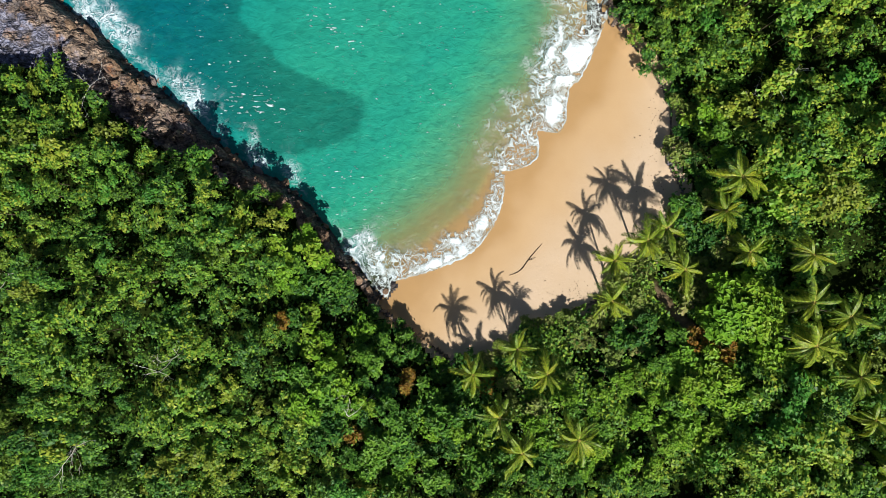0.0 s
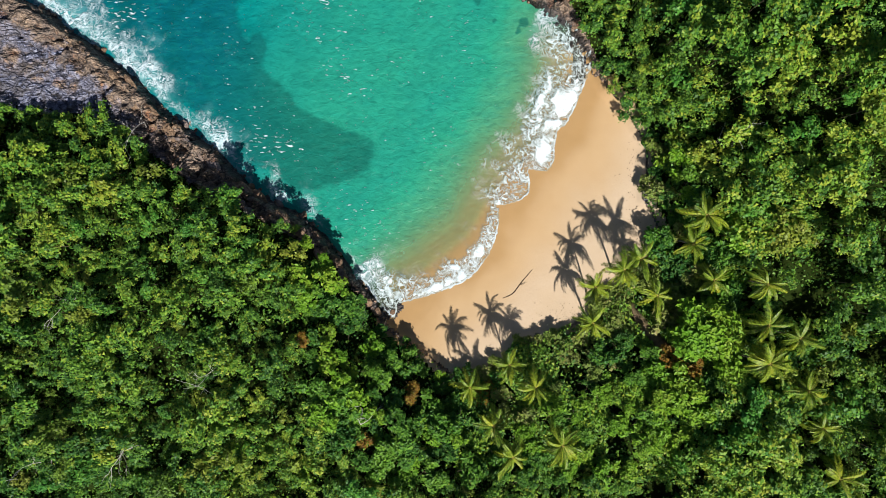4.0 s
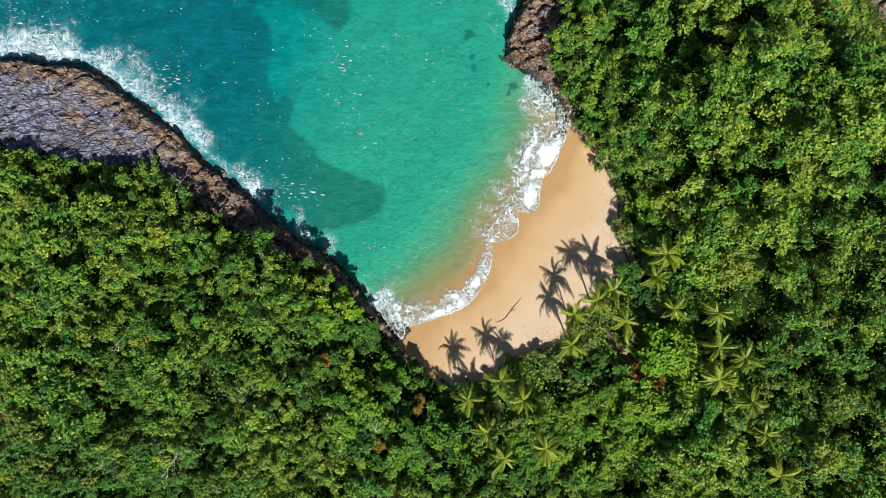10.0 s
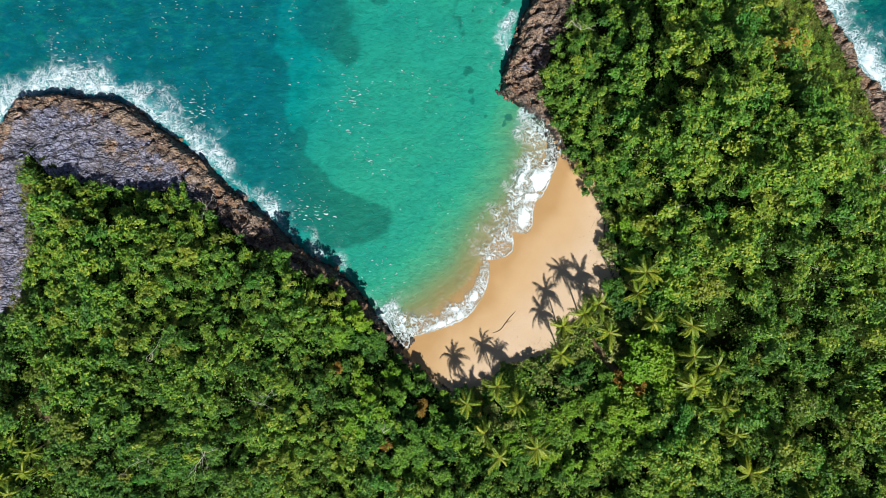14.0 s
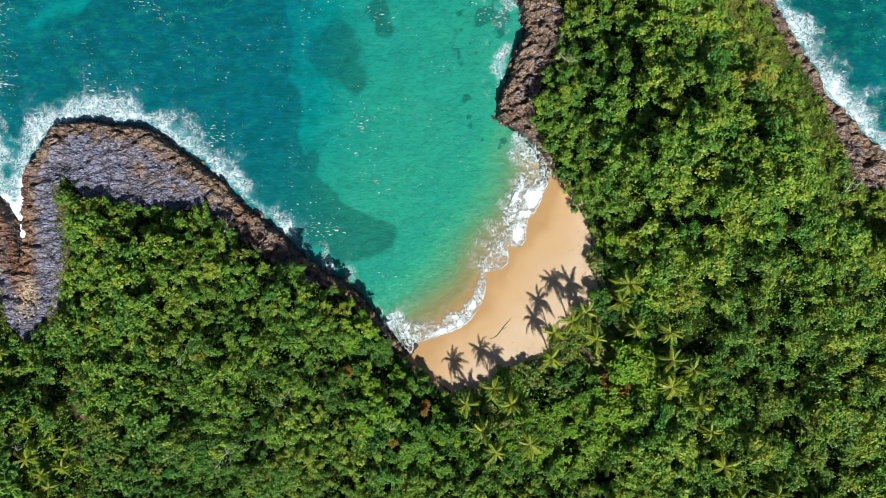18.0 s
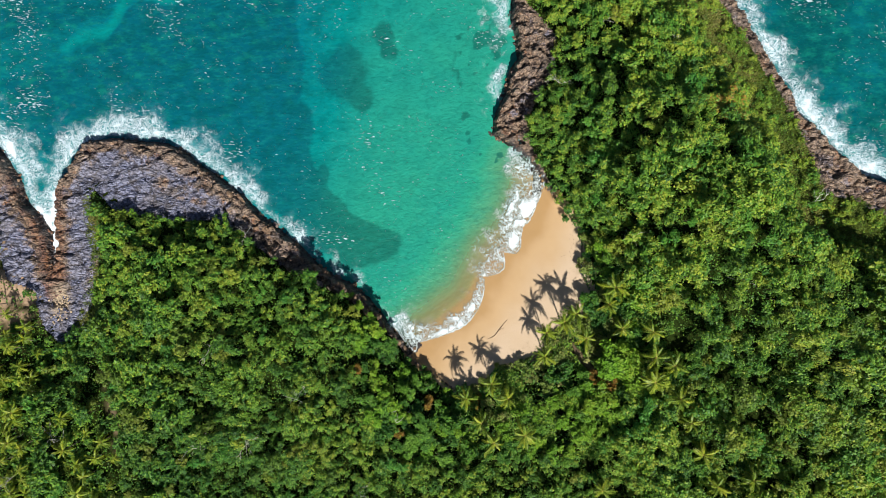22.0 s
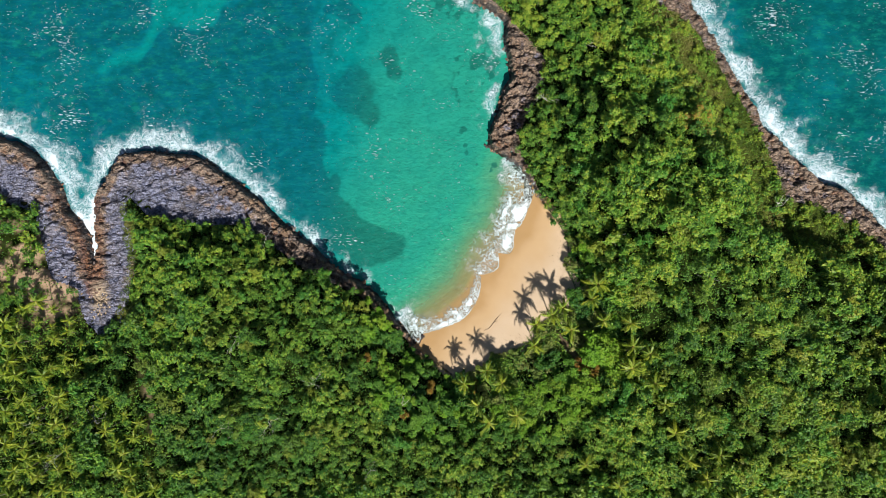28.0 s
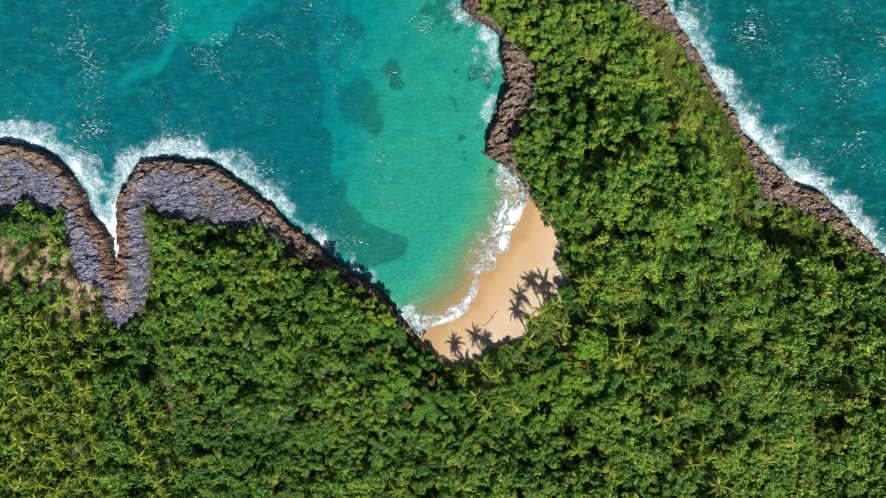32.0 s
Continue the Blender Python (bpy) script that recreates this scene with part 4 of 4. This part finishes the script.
# dark gaps in the canopy: x, y, radius
HOLLOWS = [(57.5, -4.6, 3.2), (75.6, -21.3, 3.0), (33.2, -30.8, 2.2), (55.0, -25.5, 2.0), (68.0, -12.0, 2.2), (36.4, -35.9, 2.2), (27.0, -27.3, 2.6), (47.2, -8.4, 2.0), (63.3, 5.2, 1.8), (50.4, 48.7, 2.6), (42.3, 59.0, 2.0), (43.7, 36.0, 1.8), (78.0, 25.7, 1.8), (59.1, 25.6, 1.8), (64.5, -31.0, 3.2), (100, -6, 2.2), (97, 3, 2.0), (117, -26, 2.2), (88, -36, 2.0), (110, 8, 1.8), (122, 0, 1.8)]
DRY_SPOTS = [(-33.0, 1.6), (-22.6, -11.1), (37.5, -15.0), (39.5, -15.4), (-5.8, -20.5), (7.5, -20.5), (-12, -28)]
TREE_LABELS = ["dark green broad-leaved tree beside the beach cove", "green broad-leaved tree with a ragged crown", "light yellow-green broad-leaved tree with a ragged crown"]


# ---------------------------------------------------------------- palms
def frond_arrays(length, droop, seed):
    """A feather leaf along +x, bending down, with separate leaflets on both sides."""
    r = np.random.default_rng(seed)
    u = np.linspace(0, 1, 9)
    bend = r.choice([-1, 1]) * 0.14
    spine = np.stack([length * (u - 0.12 * droop * u**3), bend * length * u**2, length * (0.10 * u - droop * 0.42 * u**2.2)], -1)
    rib = tube(spine[::2], 0.05 * (1 - 0.85 * u[::2]) + 0.006, 3)
    verts, faces = [], []
    for n, s in enumerate(np.linspace(0.10, 0.99, 30)):
        p = np.array([np.interp(s, u, spine[:, k]) for k in range(3)])
        q = np.array([np.interp(min(s + 0.05, 1.05), np.r_[u, 1.05], np.r_[spine[:, k], 2 * spine[-1, k] - np.interp(0.95, u, spine[:, k])]) for k in range(3)]) - p
        q /= np.linalg.norm(q)
        reach = (0.30 + 0.72 * np.sin(np.pi * (0.12 + 0.80 * s))) * length * 0.19
        for side in (-1, 1):
            way = np.array([0.55 + 0.5 * s, side, 0]) * r.uniform(0.85, 1.12, 3)
            way /= np.linalg.norm(way)
            tip = p + way * reach * 0.92 + (0, 0, -reach * r.uniform(0.7, 1.4))
            mid = p + way * reach * 0.5 + (0, 0, -reach * 0.08)
            b = len(verts)
            verts += [p - q * 0.035, p + q * 0.045, mid + q * 0.065, mid - q * 0.045, tip]
            faces += [(b, b + 1, b + 2, b + 3), (b + 3, b + 2, b + 4, b + 4)]
    return np.array(verts), np.array(faces), rib


def frond_mesh(length, droop, seed):
    v, f, rib = frond_arrays(length, droop, seed)
    bm = bmesh.new()
    vs = [bm.verts.new(p) for p in v]
    for face in f:
        corners = list(dict.fromkeys(face.tolist()))
        if len(corners) > 2:
            bm.faces.new([vs[i] for i in corners])
    me = bpy.data.meshes.new("frond")
    bm.to_mesh(me)
    bm.free()
    me.materials.append(FROND)
    r = np.random.default_rng(seed)
    me.attributes.new("sprig", "FLOAT", "POINT").data.foreach_set("value", r.uniform(0, 1, len(me.vertices)).astype(np.float32))
    return me, mesh_of("rib", *rib, RIB, smooth=True)


FRONDS = [frond_mesh(3.5, 0.9, 1), frond_mesh(3.9, 1.35, 2), frond_mesh(3.8, 1.8, 3), frond_mesh(3.4, 2.1, 4), frond_mesh(3.8, 1.5, 6), frond_mesh(3.6, 1.9, 8)]


def nut_mesh():
    bm = bmesh.new()
    r = np.random.default_rng(4)
    for n in range(7):
        a = n * 0.9
        m = Matrix.Translation((0.28 * math.cos(a), 0.28 * math.sin(a), -0.25 - 0.12 * (n % 2))) @ Matrix.Diagonal((0.13, 0.13, 0.17, 1))
        bmesh.ops.create_icosphere(bm, subdivisions=1, radius=1, matrix=m)
    me = bpy.data.meshes.new("coconut_bunch")
    bm.to_mesh(me)
    bm.free()
    me.materials.append(COCONUT)
    return me


NUTS = nut_mesh()


def palm(height, lean, count, seed, ribs=True):
    """A coconut palm at the origin, leaning along +x at the top by lean metres."""
    r = np.random.default_rng(seed)
    tree = thing("coconut_palm", pose(0, 0, 0), "coconut palm with yellow-green feathery fronds", "palm tree", "coconut palms")
    u = np.linspace(0, 1, 8)
    pts = np.stack([lean * u**1.7, 0 * u, height * u], -1)
    me = mesh_of("trunk", *tube(pts, 0.17 - 0.06 * u + 0.08 * (u == 0), 8), PALM_BARK, smooth=True)
    part("trunk", me, tree, label="slender grey ringed trunk")
    top = Vector(pts[-1])
    for n in range(count):
        ring = n / (count - 1)
        lift = 58 - 92 * ring**0.62 + r.uniform(-13, 13)
        turn = n * 137.5 + r.uniform(-24, 24)
        m = Matrix.Translation(top) @ pose(0, 0, 0, 0, 0, turn) @ pose(0, 0, 0, r.uniform(-40, 40), -lift, 0) @ Matrix.Scale(r.uniform(0.66, 1.06), 4)
        leaflets, rib = FRONDS[0 if ring < 0.2 else (1, 4)[n % 2] if ring < 0.5 else (2, 5)[n % 2] if ring < 0.8 else 3]
        frond = part("frond", leaflets, tree, m)
        if ribs:
            part("rib", rib, frond, label="pale yellow rib")
    part("coconut_bunch", NUTS, tree, Matrix.Translation(top), "bunch of green and brown coconuts")
    return tree


PALM_KINDS = [(palm(8.2, 0.9, 25, 31), 8.2, 0.9), (palm(7.2, 1.6, 23, 32), 7.2, 1.6), (palm(9.2, 0.5, 26, 33), 9.2, 0.5), (palm(6.4, 2.2, 22, 34), 6.4, 2.2), (palm(7.8, 1.2, 24, 35), 7.8, 1.2), (palm(8.6, 1.8, 26, 36), 8.6, 1.8)]
GROVE_KINDS = [(palm(h, lean, 21, 40 + n, n % 2 == 0), h, lean) for n, (h, lean) in enumerate(((8.0, 0.8), (7.0, 1.5), (9.0, 0.6), (6.2, 1.9)))]


def plant_palms():
    """Each crown hangs over its spot; the foot lies back along the lean."""
    r = np.random.default_rng(3)
    for n, (x, y) in enumerate(PALM_SPOTS + GROVE_SPOTS):
        near = n < len(PALM_SPOTS)
        k = n if near else n - len(PALM_SPOTS)
        first, height, lean = PALM_KINDS[k % 6] if near else GROVE_KINDS[k % 4]
        turn = r.uniform(0, 2 * np.pi) if n >= 11 else np.radians(r.uniform(100, 170))
        size = r.uniform(0.92, 1.10) if n < len(PALM_SPOTS) else r.uniform(0.62, 1.0)
        fx, fy = x - lean * size * math.cos(turn), y - lean * size * math.sin(turn)
        z = ground_at(np.array([fx]), np.array([fy]))[0][0]
        m = Matrix.LocRotScale((fx, fy, z - 0.05), Euler((*(r.uniform(-0.13, 0.13, 2) * (n >= len(PALM_SPOTS))), turn)), (size,) * 3)
        if k < (6 if near else 4):
            first.matrix_basis = m
        else:
            copy_thing(first, m)


plant_palms()
plant_forest()


# ---------------------------------------------------------------- rocks
def stone_mesh(name, seed, level, material):
    """A broken, flat-faced stone about 1 m across."""
    r = np.random.default_rng(seed)
    bm = bmesh.new()
    bmesh.ops.create_icosphere(bm, subdivisions=level, radius=0.5)
    planes = [(Vector(p).normalized(), r.uniform(0.26, 0.42)) for p in r.normal(size=(7, 3))]
    for v in bm.verts:
        for n, d in planes:
            over = v.co.dot(n) - d
            if over > 0:
                v.co -= n * over
        v.co += Vector(r.normal(scale=0.03 if level < 2 else 0.045, size=3))
    me = bpy.data.meshes.new(name)
    bm.to_mesh(me)
    bm.free()
    me.materials.append(material)
    return me


def lay_rocks():
    r = np.random.default_rng(44)
    shapes = [stone_mesh("boulder", n, 2, BOULDER) for n in range(8)]
    x, y = r.uniform(-142, 142, 60000), r.uniform(-10, 106, 60000)
    z, d, g, sandy = ground_at(x, y)
    beach = inside_distance(x, y, BEACH)
    shore = (d > -0.9) & (g < 0.8) & (beach < -0.8) & (line_distance(x, y, COAST_BEACH[1:-1]) > 3.0)
    # big blocks lie along the water, below the trees on the bay side and on the eastern shore
    chance = np.exp(-((d - 0.6) / 1.3) ** 2) * 0.5 + 0.18 * ((x > -50) & (x < 30)) + 0.10 * (x > 55)
    picked = np.flatnonzero(shore & (r.uniform(size=x.size) < chance))[:270]
    for n in picked:
        size = r.uniform(0.7, 1.9) * (0.8 if x[n] > 5 or x[n] < -52 else 1.1)
        m = Matrix.LocRotScale((x[n], y[n], z[n] + 0.08 * size), Euler(r.uniform(-0.5, 0.5, 3) + (0, 0, r.uniform(0, 6))), (size, size * r.uniform(0.6, 1.0), size * r.uniform(0.5, 0.8)))
        ob = new("boulder", shapes[n % 8])
        ob.matrix_basis = m
        tagged(ob, "brown weathered boulder on the coast rock", "boulder", "boulders along the shore")
    # long ledges of bedrock lying along the water's edge
    for line, first, count, offset in ((COAST_WEST, 22, 20, 1.6), (COAST_EAST, 9, 18, 2.2)):
        for n in range(count):
            k = first + n * (len(line) - first - 2) / count
            a, b = np.array(line[int(k)]), np.array(line[int(k) + 1])
            way = (b - a) / np.linalg.norm(b - a)
            inland = np.array([way[1], -way[0]])
            at = a + (b - a) * (k % 1) + inland * (offset + r.uniform(-0.8, 1.6))
            h, e = ground_at(at[:1], at[1:])[:2]
            if e[0] < 0.3:
                continue
            turn = math.atan2(way[1], way[0]) + r.normal(0, 0.22)
            ob = new("rock_ledge", shapes[n % 8])
            ob.matrix_basis = Matrix.LocRotScale((at[0], at[1], h[0] + 0.05), Euler((r.normal(0, 0.10), r.normal(0, 0.08), turn)), (r.uniform(2.6, 5.2), r.uniform(1.1, 2.0), r.uniform(0.8, 1.4)))
            tagged(ob, "long weathered ledge of brown bedrock by the water", "rock ledge", "ledges along the shore")
    # the small broken rock between
    base = [stone_mesh("chip", 60 + n, 1, BOULDER) for n in range(6)]
    forms = []
    for me in base:
        v = np.zeros(len(me.vertices) * 3)
        me.vertices.foreach_get("co", v)
        forms.append((v.reshape(-1, 3), np.array([p.vertices[:] for p in me.polygons])))
        bpy.data.meshes.remove(me)
    rest = np.flatnonzero(shore & (r.uniform(size=x.size) < 0.9))[:7600]
    verts, faces, count, shores = [], [], 0, []
    for n in rest:
        v, f = forms[n % 6]
        s, a = r.uniform(0.3, 1.0) ** 1.6 * (1.6 if x[n] < 5 else 1.9), r.uniform(0, 6.3)
        flat = 0.45 if x[n] < -52 and d[n] > 2.5 else 1.0
        if flat < 1 and r.uniform() < 0.5:
            continue
        c, q = np.cos(a), np.sin(a)
        w = (v * (s, s * 0.65, s * flat * r.uniform(0.5, 1.2))) @ np.array([[c, q, 0], [-q, c, 0], [0, 0, 1]]) + (x[n], y[n], z[n])
        verts.append(w)
        faces.append(f + count)
        shores.append(np.full(len(w), d[n] + r.uniform(-1, 2)))
        count += len(w)
    v = np.concatenate(verts)
    shores = np.concatenate(shores)
    zero = np.zeros(len(v))
    me = mesh_of("broken_rock", v, np.concatenate(faces), ROCK, {"shore": shores, "brown": step(v[:, 0], -60, -45), "shingle": zero, "joint": zero + 1, "block": zero + 0.4, "rust": rust_at(v[:, 0], v[:, 1])})
    tagged(new("broken_rock", me), "sharp broken brown and grey rock covering the shore", "rock", kind="stuff")
    # pale stones washed up at the head of the cleft
    shapes = [stone_mesh("stone", 90 + n, 1, PALE) for n in range(4)]
    for n in range(120):
        px, py = r.normal(-101.6, 1.3), r.normal(6.0, 3.0)
        pz = ground_at(np.array([px]), np.array([py]))[0][0]
        s = r.uniform(0.25, 0.75)
        ob = new("stone", shapes[n % 4])
        ob.matrix_basis = Matrix.LocRotScale((px, py, pz + 0.05), Euler((0, 0, r.uniform(0, 6))), (s, s * 0.8, s * 0.6))
        tagged(ob, "pale washed stone at the head of the cleft", "stone", "pale stones in the cleft")


PALE = bark_material("pale_stone", (0.36, 0.27, 0.18), (0.58, 0.47, 0.34))
lay_rocks()


# ---------------------------------------------------------------- grass, dead wood, beach litter
def lay_grass():
    r = np.random.default_rng(15)
    x, y = r.uniform(50, 142, 60000), r.uniform(0, 100, 60000)
    z, d, g, _ = ground_at(x, y)
    keep = (r.uniform(size=x.size) < grass_at(x, y, g)) & (g > 0) & (d > 1)
    spots = np.flatnonzero(keep)[:11000]
    fx, fy = r.uniform(-99, -89, 4000), r.uniform(-4, 35, 4000)
    fz, fd, fg, _ = ground_at(fx, fy)
    strip = (r.uniform(size=4000) < 0.9 * grass_at(fx, fy, fg)) & (fg > -1.0)
    x, y, z = np.r_[x[spots], fx[strip]], np.r_[y[spots], fy[strip]], np.r_[z[spots], fz[strip]]
    spots = np.arange(len(x))
    n = len(spots)
    blades = 5
    a = r.uniform(0, 6.3, (n, blades))
    h = r.uniform(0.4, 1.0, (n, blades))
    foot = np.stack([x[spots], y[spots], z[spots] - 0.05], -1)[:, None] + np.stack([0.2 * np.cos(a), 0.2 * np.sin(a), 0 * a], -1)
    side = np.stack([-np.sin(a), np.cos(a), 0 * a], -1) * 0.11
    tip = foot + np.stack([np.cos(a) * h * 0.7, np.sin(a) * h * 0.7, h * 0.6], -1)
    verts = np.stack([foot - side, foot + side, tip], 2).reshape(-1, 3)
    faces = np.arange(len(verts)).reshape(-1, 3)
    tint = np.repeat(np.clip(0.45 + 1.4 * (fractal(x[spots], y[spots], 7, 81, 3) - 0.5) + r.normal(0, 0.15, n), 0, 1), blades * 3)
    me = mesh_of("grass", verts, faces, GRASS, {"tint": tint})
    tagged(new("grass", me), "rough yellow-green grass on the seaward slope", "grass", kind="stuff")


def branch_arrays(r, height):
    """A bare, forking branch."""
    pieces = []

    def grow(p, way, length, radius, level):
        mid = p + way * length * 0.5 + r.normal(scale=0.06 * length, size=3)
        end = p + way * length
        pieces.append(tube([p, mid, end], [radius, radius * 0.8, radius * 0.5], 5))
        if level:
            for _ in range(3):
                w = way + r.normal(scale=0.6, size=3)
                grow(end if r.uniform() < 0.6 else mid, w / np.linalg.norm(w), length * r.uniform(0.45, 0.7), radius * 0.5, level - 1)

    lean = np.array([r.uniform(-0.5, 0.5), r.uniform(-0.5, 0.5), 1.0])
    grow(np.zeros(3), lean / np.linalg.norm(lean), height, 0.11, 3)
    return joined(pieces)


def stand_dead_trees():
    r = np.random.default_rng(23)
    for x, y in DEAD_SPOTS:
        z = ground_at(np.array([x]), np.array([y]))[0][0]
        me = mesh_of("dead_tree", *branch_arrays(r, r.uniform(4.6, 6.0)), DEADWOOD, smooth=True)
        ob = new("dead_tree", me)
        ob.matrix_basis = pose(x, y, z - 0.1)
        tagged(ob, "bleached bare dead tree among green crowns", "dead tree", "dead trees")


DEAD_SPOTS = [(-48.8, -23.7), (-60.6, -26.1), (-34.5, -13.1), (-56.1, -2.9), (-13.4, -24.4), (45.1, 18.7), (-53.0, 23.6), (-96, -28), (-118, -30), (-108, -36), (38, 78), (52, 66), (30, 63), (-20, -40), (92, 30), (66, 12)]


def beach_litter():
    r = np.random.default_rng(31)
    # a dark length of driftwood half buried in the sand
    u = np.linspace(0, 1, 12)
    x = 10.4 + 5.0 * u + 0.25 * np.sin(7 * u)
    y = -4.6 + 5.0 * u - 0.9 * np.sin(np.pi * u)
    z = ground_at(x, y)[0]
    log = tube(np.stack([x, y, z + 0.04], -1), 0.025 + 0.05 * np.sin(np.pi * np.clip(u * 0.9 + 0.05, 0, 1)), 6)
    twig = tube([(x[7], y[7], z[7] + 0.05), (x[7] + 0.7, y[7] + 0.15, z[7] + 0.2), (x[7] + 1.3, y[7] + 0.5, z[7] + 0.1)], [0.05, 0.04, 0.01], 5)
    tagged(new("driftwood", mesh_of("driftwood", *joined([log, twig]), DRIFTWOOD, smooth=True)), "long dark curved driftwood lying on the sand", "driftwood")
    # dry leaves and twigs
    px, py = r.normal(22, 3.0, 160), r.normal(-8.0, 1.3, 160)
    more = r.uniform(size=200)
    px, py = np.r_[px, 33.5 + r.normal(0, 1.3, 200)], np.r_[py, -2 + 26 * more]
    keep = inside_distance(px, py, BEACH) > 0.2
    px, py = px[keep], py[keep]
    pz = ground_at(px, py)[0]
    n = len(px)
    a, s = r.uniform(0, 6.3, n), r.uniform(0.04, 0.13, n)
    u = np.stack([np.cos(a), np.sin(a), 0 * a], -1) * s[:, None]
    v = np.stack([-np.sin(a), np.cos(a), 0 * a + 0.4], -1) * s[:, None] * 0.5
    p = np.stack([px, py, pz + 0.03], -1)
    verts = np.stack([p - u, p - v * (1, 1, 0), p + u, p + v], 1).reshape(-1, 3)
    me = mesh_of("leaf_litter", verts, np.arange(4 * n).reshape(-1, 4), DRIFTWOOD)
    tagged(new("leaf_litter", me), "dry dark leaves and twigs scattered on the sand", "leaf litter", kind="stuff")


lay_grass()
stand_dead_trees()
beach_litter()


def lay_undergrowth():
    """Low leaves that fill the gaps below the crowns."""
    r = np.random.default_rng(77)
    count = 230000
    x, y = r.uniform(-146, 146, count), r.uniform(-65, 105, count)
    z, d, g, _ = ground_at(x, y)
    keep = (g > 0.9) & (d > 1) & (line_distance(x, y, TRAIL) > 0.9) & (line_distance(x, y, GULLY) > 1.6)
    bare = (((x + 126) / 12) ** 2 + ((y - 17) / 8) ** 2 < 1) | (((x + 113) / 5) ** 2 + ((y - 5) / 6) ** 2 < 1)
    keep &= ~bare | (r.uniform(size=count) < 0.25)
    keep &= r.uniform(size=count) > 0.85 * grass_at(x, y, g)
    for cx, cy, reach in HOLLOWS:
        keep &= (np.hypot(x - cx, y - cy) > reach - 0.3) | (r.uniform(size=count) < 0.15)
    x, y, z, g = x[keep], y[keep], z[keep], g[keep]
    # thicker scrub behind the sand
    sx, sy = r.uniform(2, 46, 60000), r.uniform(-34, 4, 60000)
    sz, sd, sg, _ = ground_at(sx, sy)
    scrub = (sg > 0.3) & (line_distance(sx, sy, TRAIL) > 1.0) & (fractal(sx, sy, 5, 97, 2) > 0.42)
    x, y, z, g = np.r_[x, sx[scrub]], np.r_[y, sy[scrub]], np.r_[z, sz[scrub]], np.r_[g, sg[scrub]]
    n = len(x)
    low = n - scrub.sum()
    at = np.stack([x, y, z + r.uniform(0.3, 2.6, n) * step(g, 0, 3)], -1)
    up = r.normal(scale=0.45, size=(n, 3)) + (0, 0, 1)
    up /= np.linalg.norm(up, axis=1)[:, None]
    u = np.cross(up, r.normal(size=(n, 3)))
    u /= np.linalg.norm(u, axis=1)[:, None]
    v = np.cross(up, u)
    s = r.uniform(0.14, 0.32, (n, 1))
    verts = np.stack([at - u * s - v * s * 0.5, at + u * s - v * s * 0.5, at + v * s], 1).reshape(-1, 3)
    tint = np.repeat(np.clip(r.normal(0.35, 0.2, n) + 0.25 * (np.arange(n) >= low), 0, 0.93), 3)
    me = mesh_of("undergrowth", verts, np.arange(3 * n).reshape(-1, 3), LEAF_JOINED, {"tint": tint})
    tagged(new("undergrowth", me), "low dark green undergrowth between the trees", "undergrowth", kind="stuff")


lay_undergrowth()


def far_woods():
    """Coarse woods on the land round about, past the near trees."""
    r = np.random.default_rng(88)
    x, y = r.uniform(-330, 330, 16000), r.uniform(-260, 60, 16000)
    z, d, g, _ = ground_at(x, y)
    keep = (g > 4) & ((np.abs(x) > 146) | (y < -65))
    x, y, z = x[keep][:1700], y[keep][:1700], z[keep][:1700]
    forms = [crown_arrays(300 + n, 20, 2, 3, 2.7) for n in range(5)]
    verts, faces, tints, count = [], [], [], 0
    for n in range(len(x)):
        v, f = forms[n % 5]
        s = r.uniform(2.6, 4.4)
        verts.append(v * (s, s, s * 0.8) + (x[n], y[n], z[n] + 2.2))
        faces.append(f + count)
        tints.append(np.full(len(v), np.clip(r.normal(0.42, 0.16), 0, 0.9)))
        count += len(v)
    me = mesh_of("far_woodland", np.concatenate(verts), np.concatenate(faces), LEAF_JOINED, {"tint": np.concatenate(tints)})
    tagged(new("far_woodland", me), "green woodland covering the land inland", "woodland", kind="stuff")


far_woods()
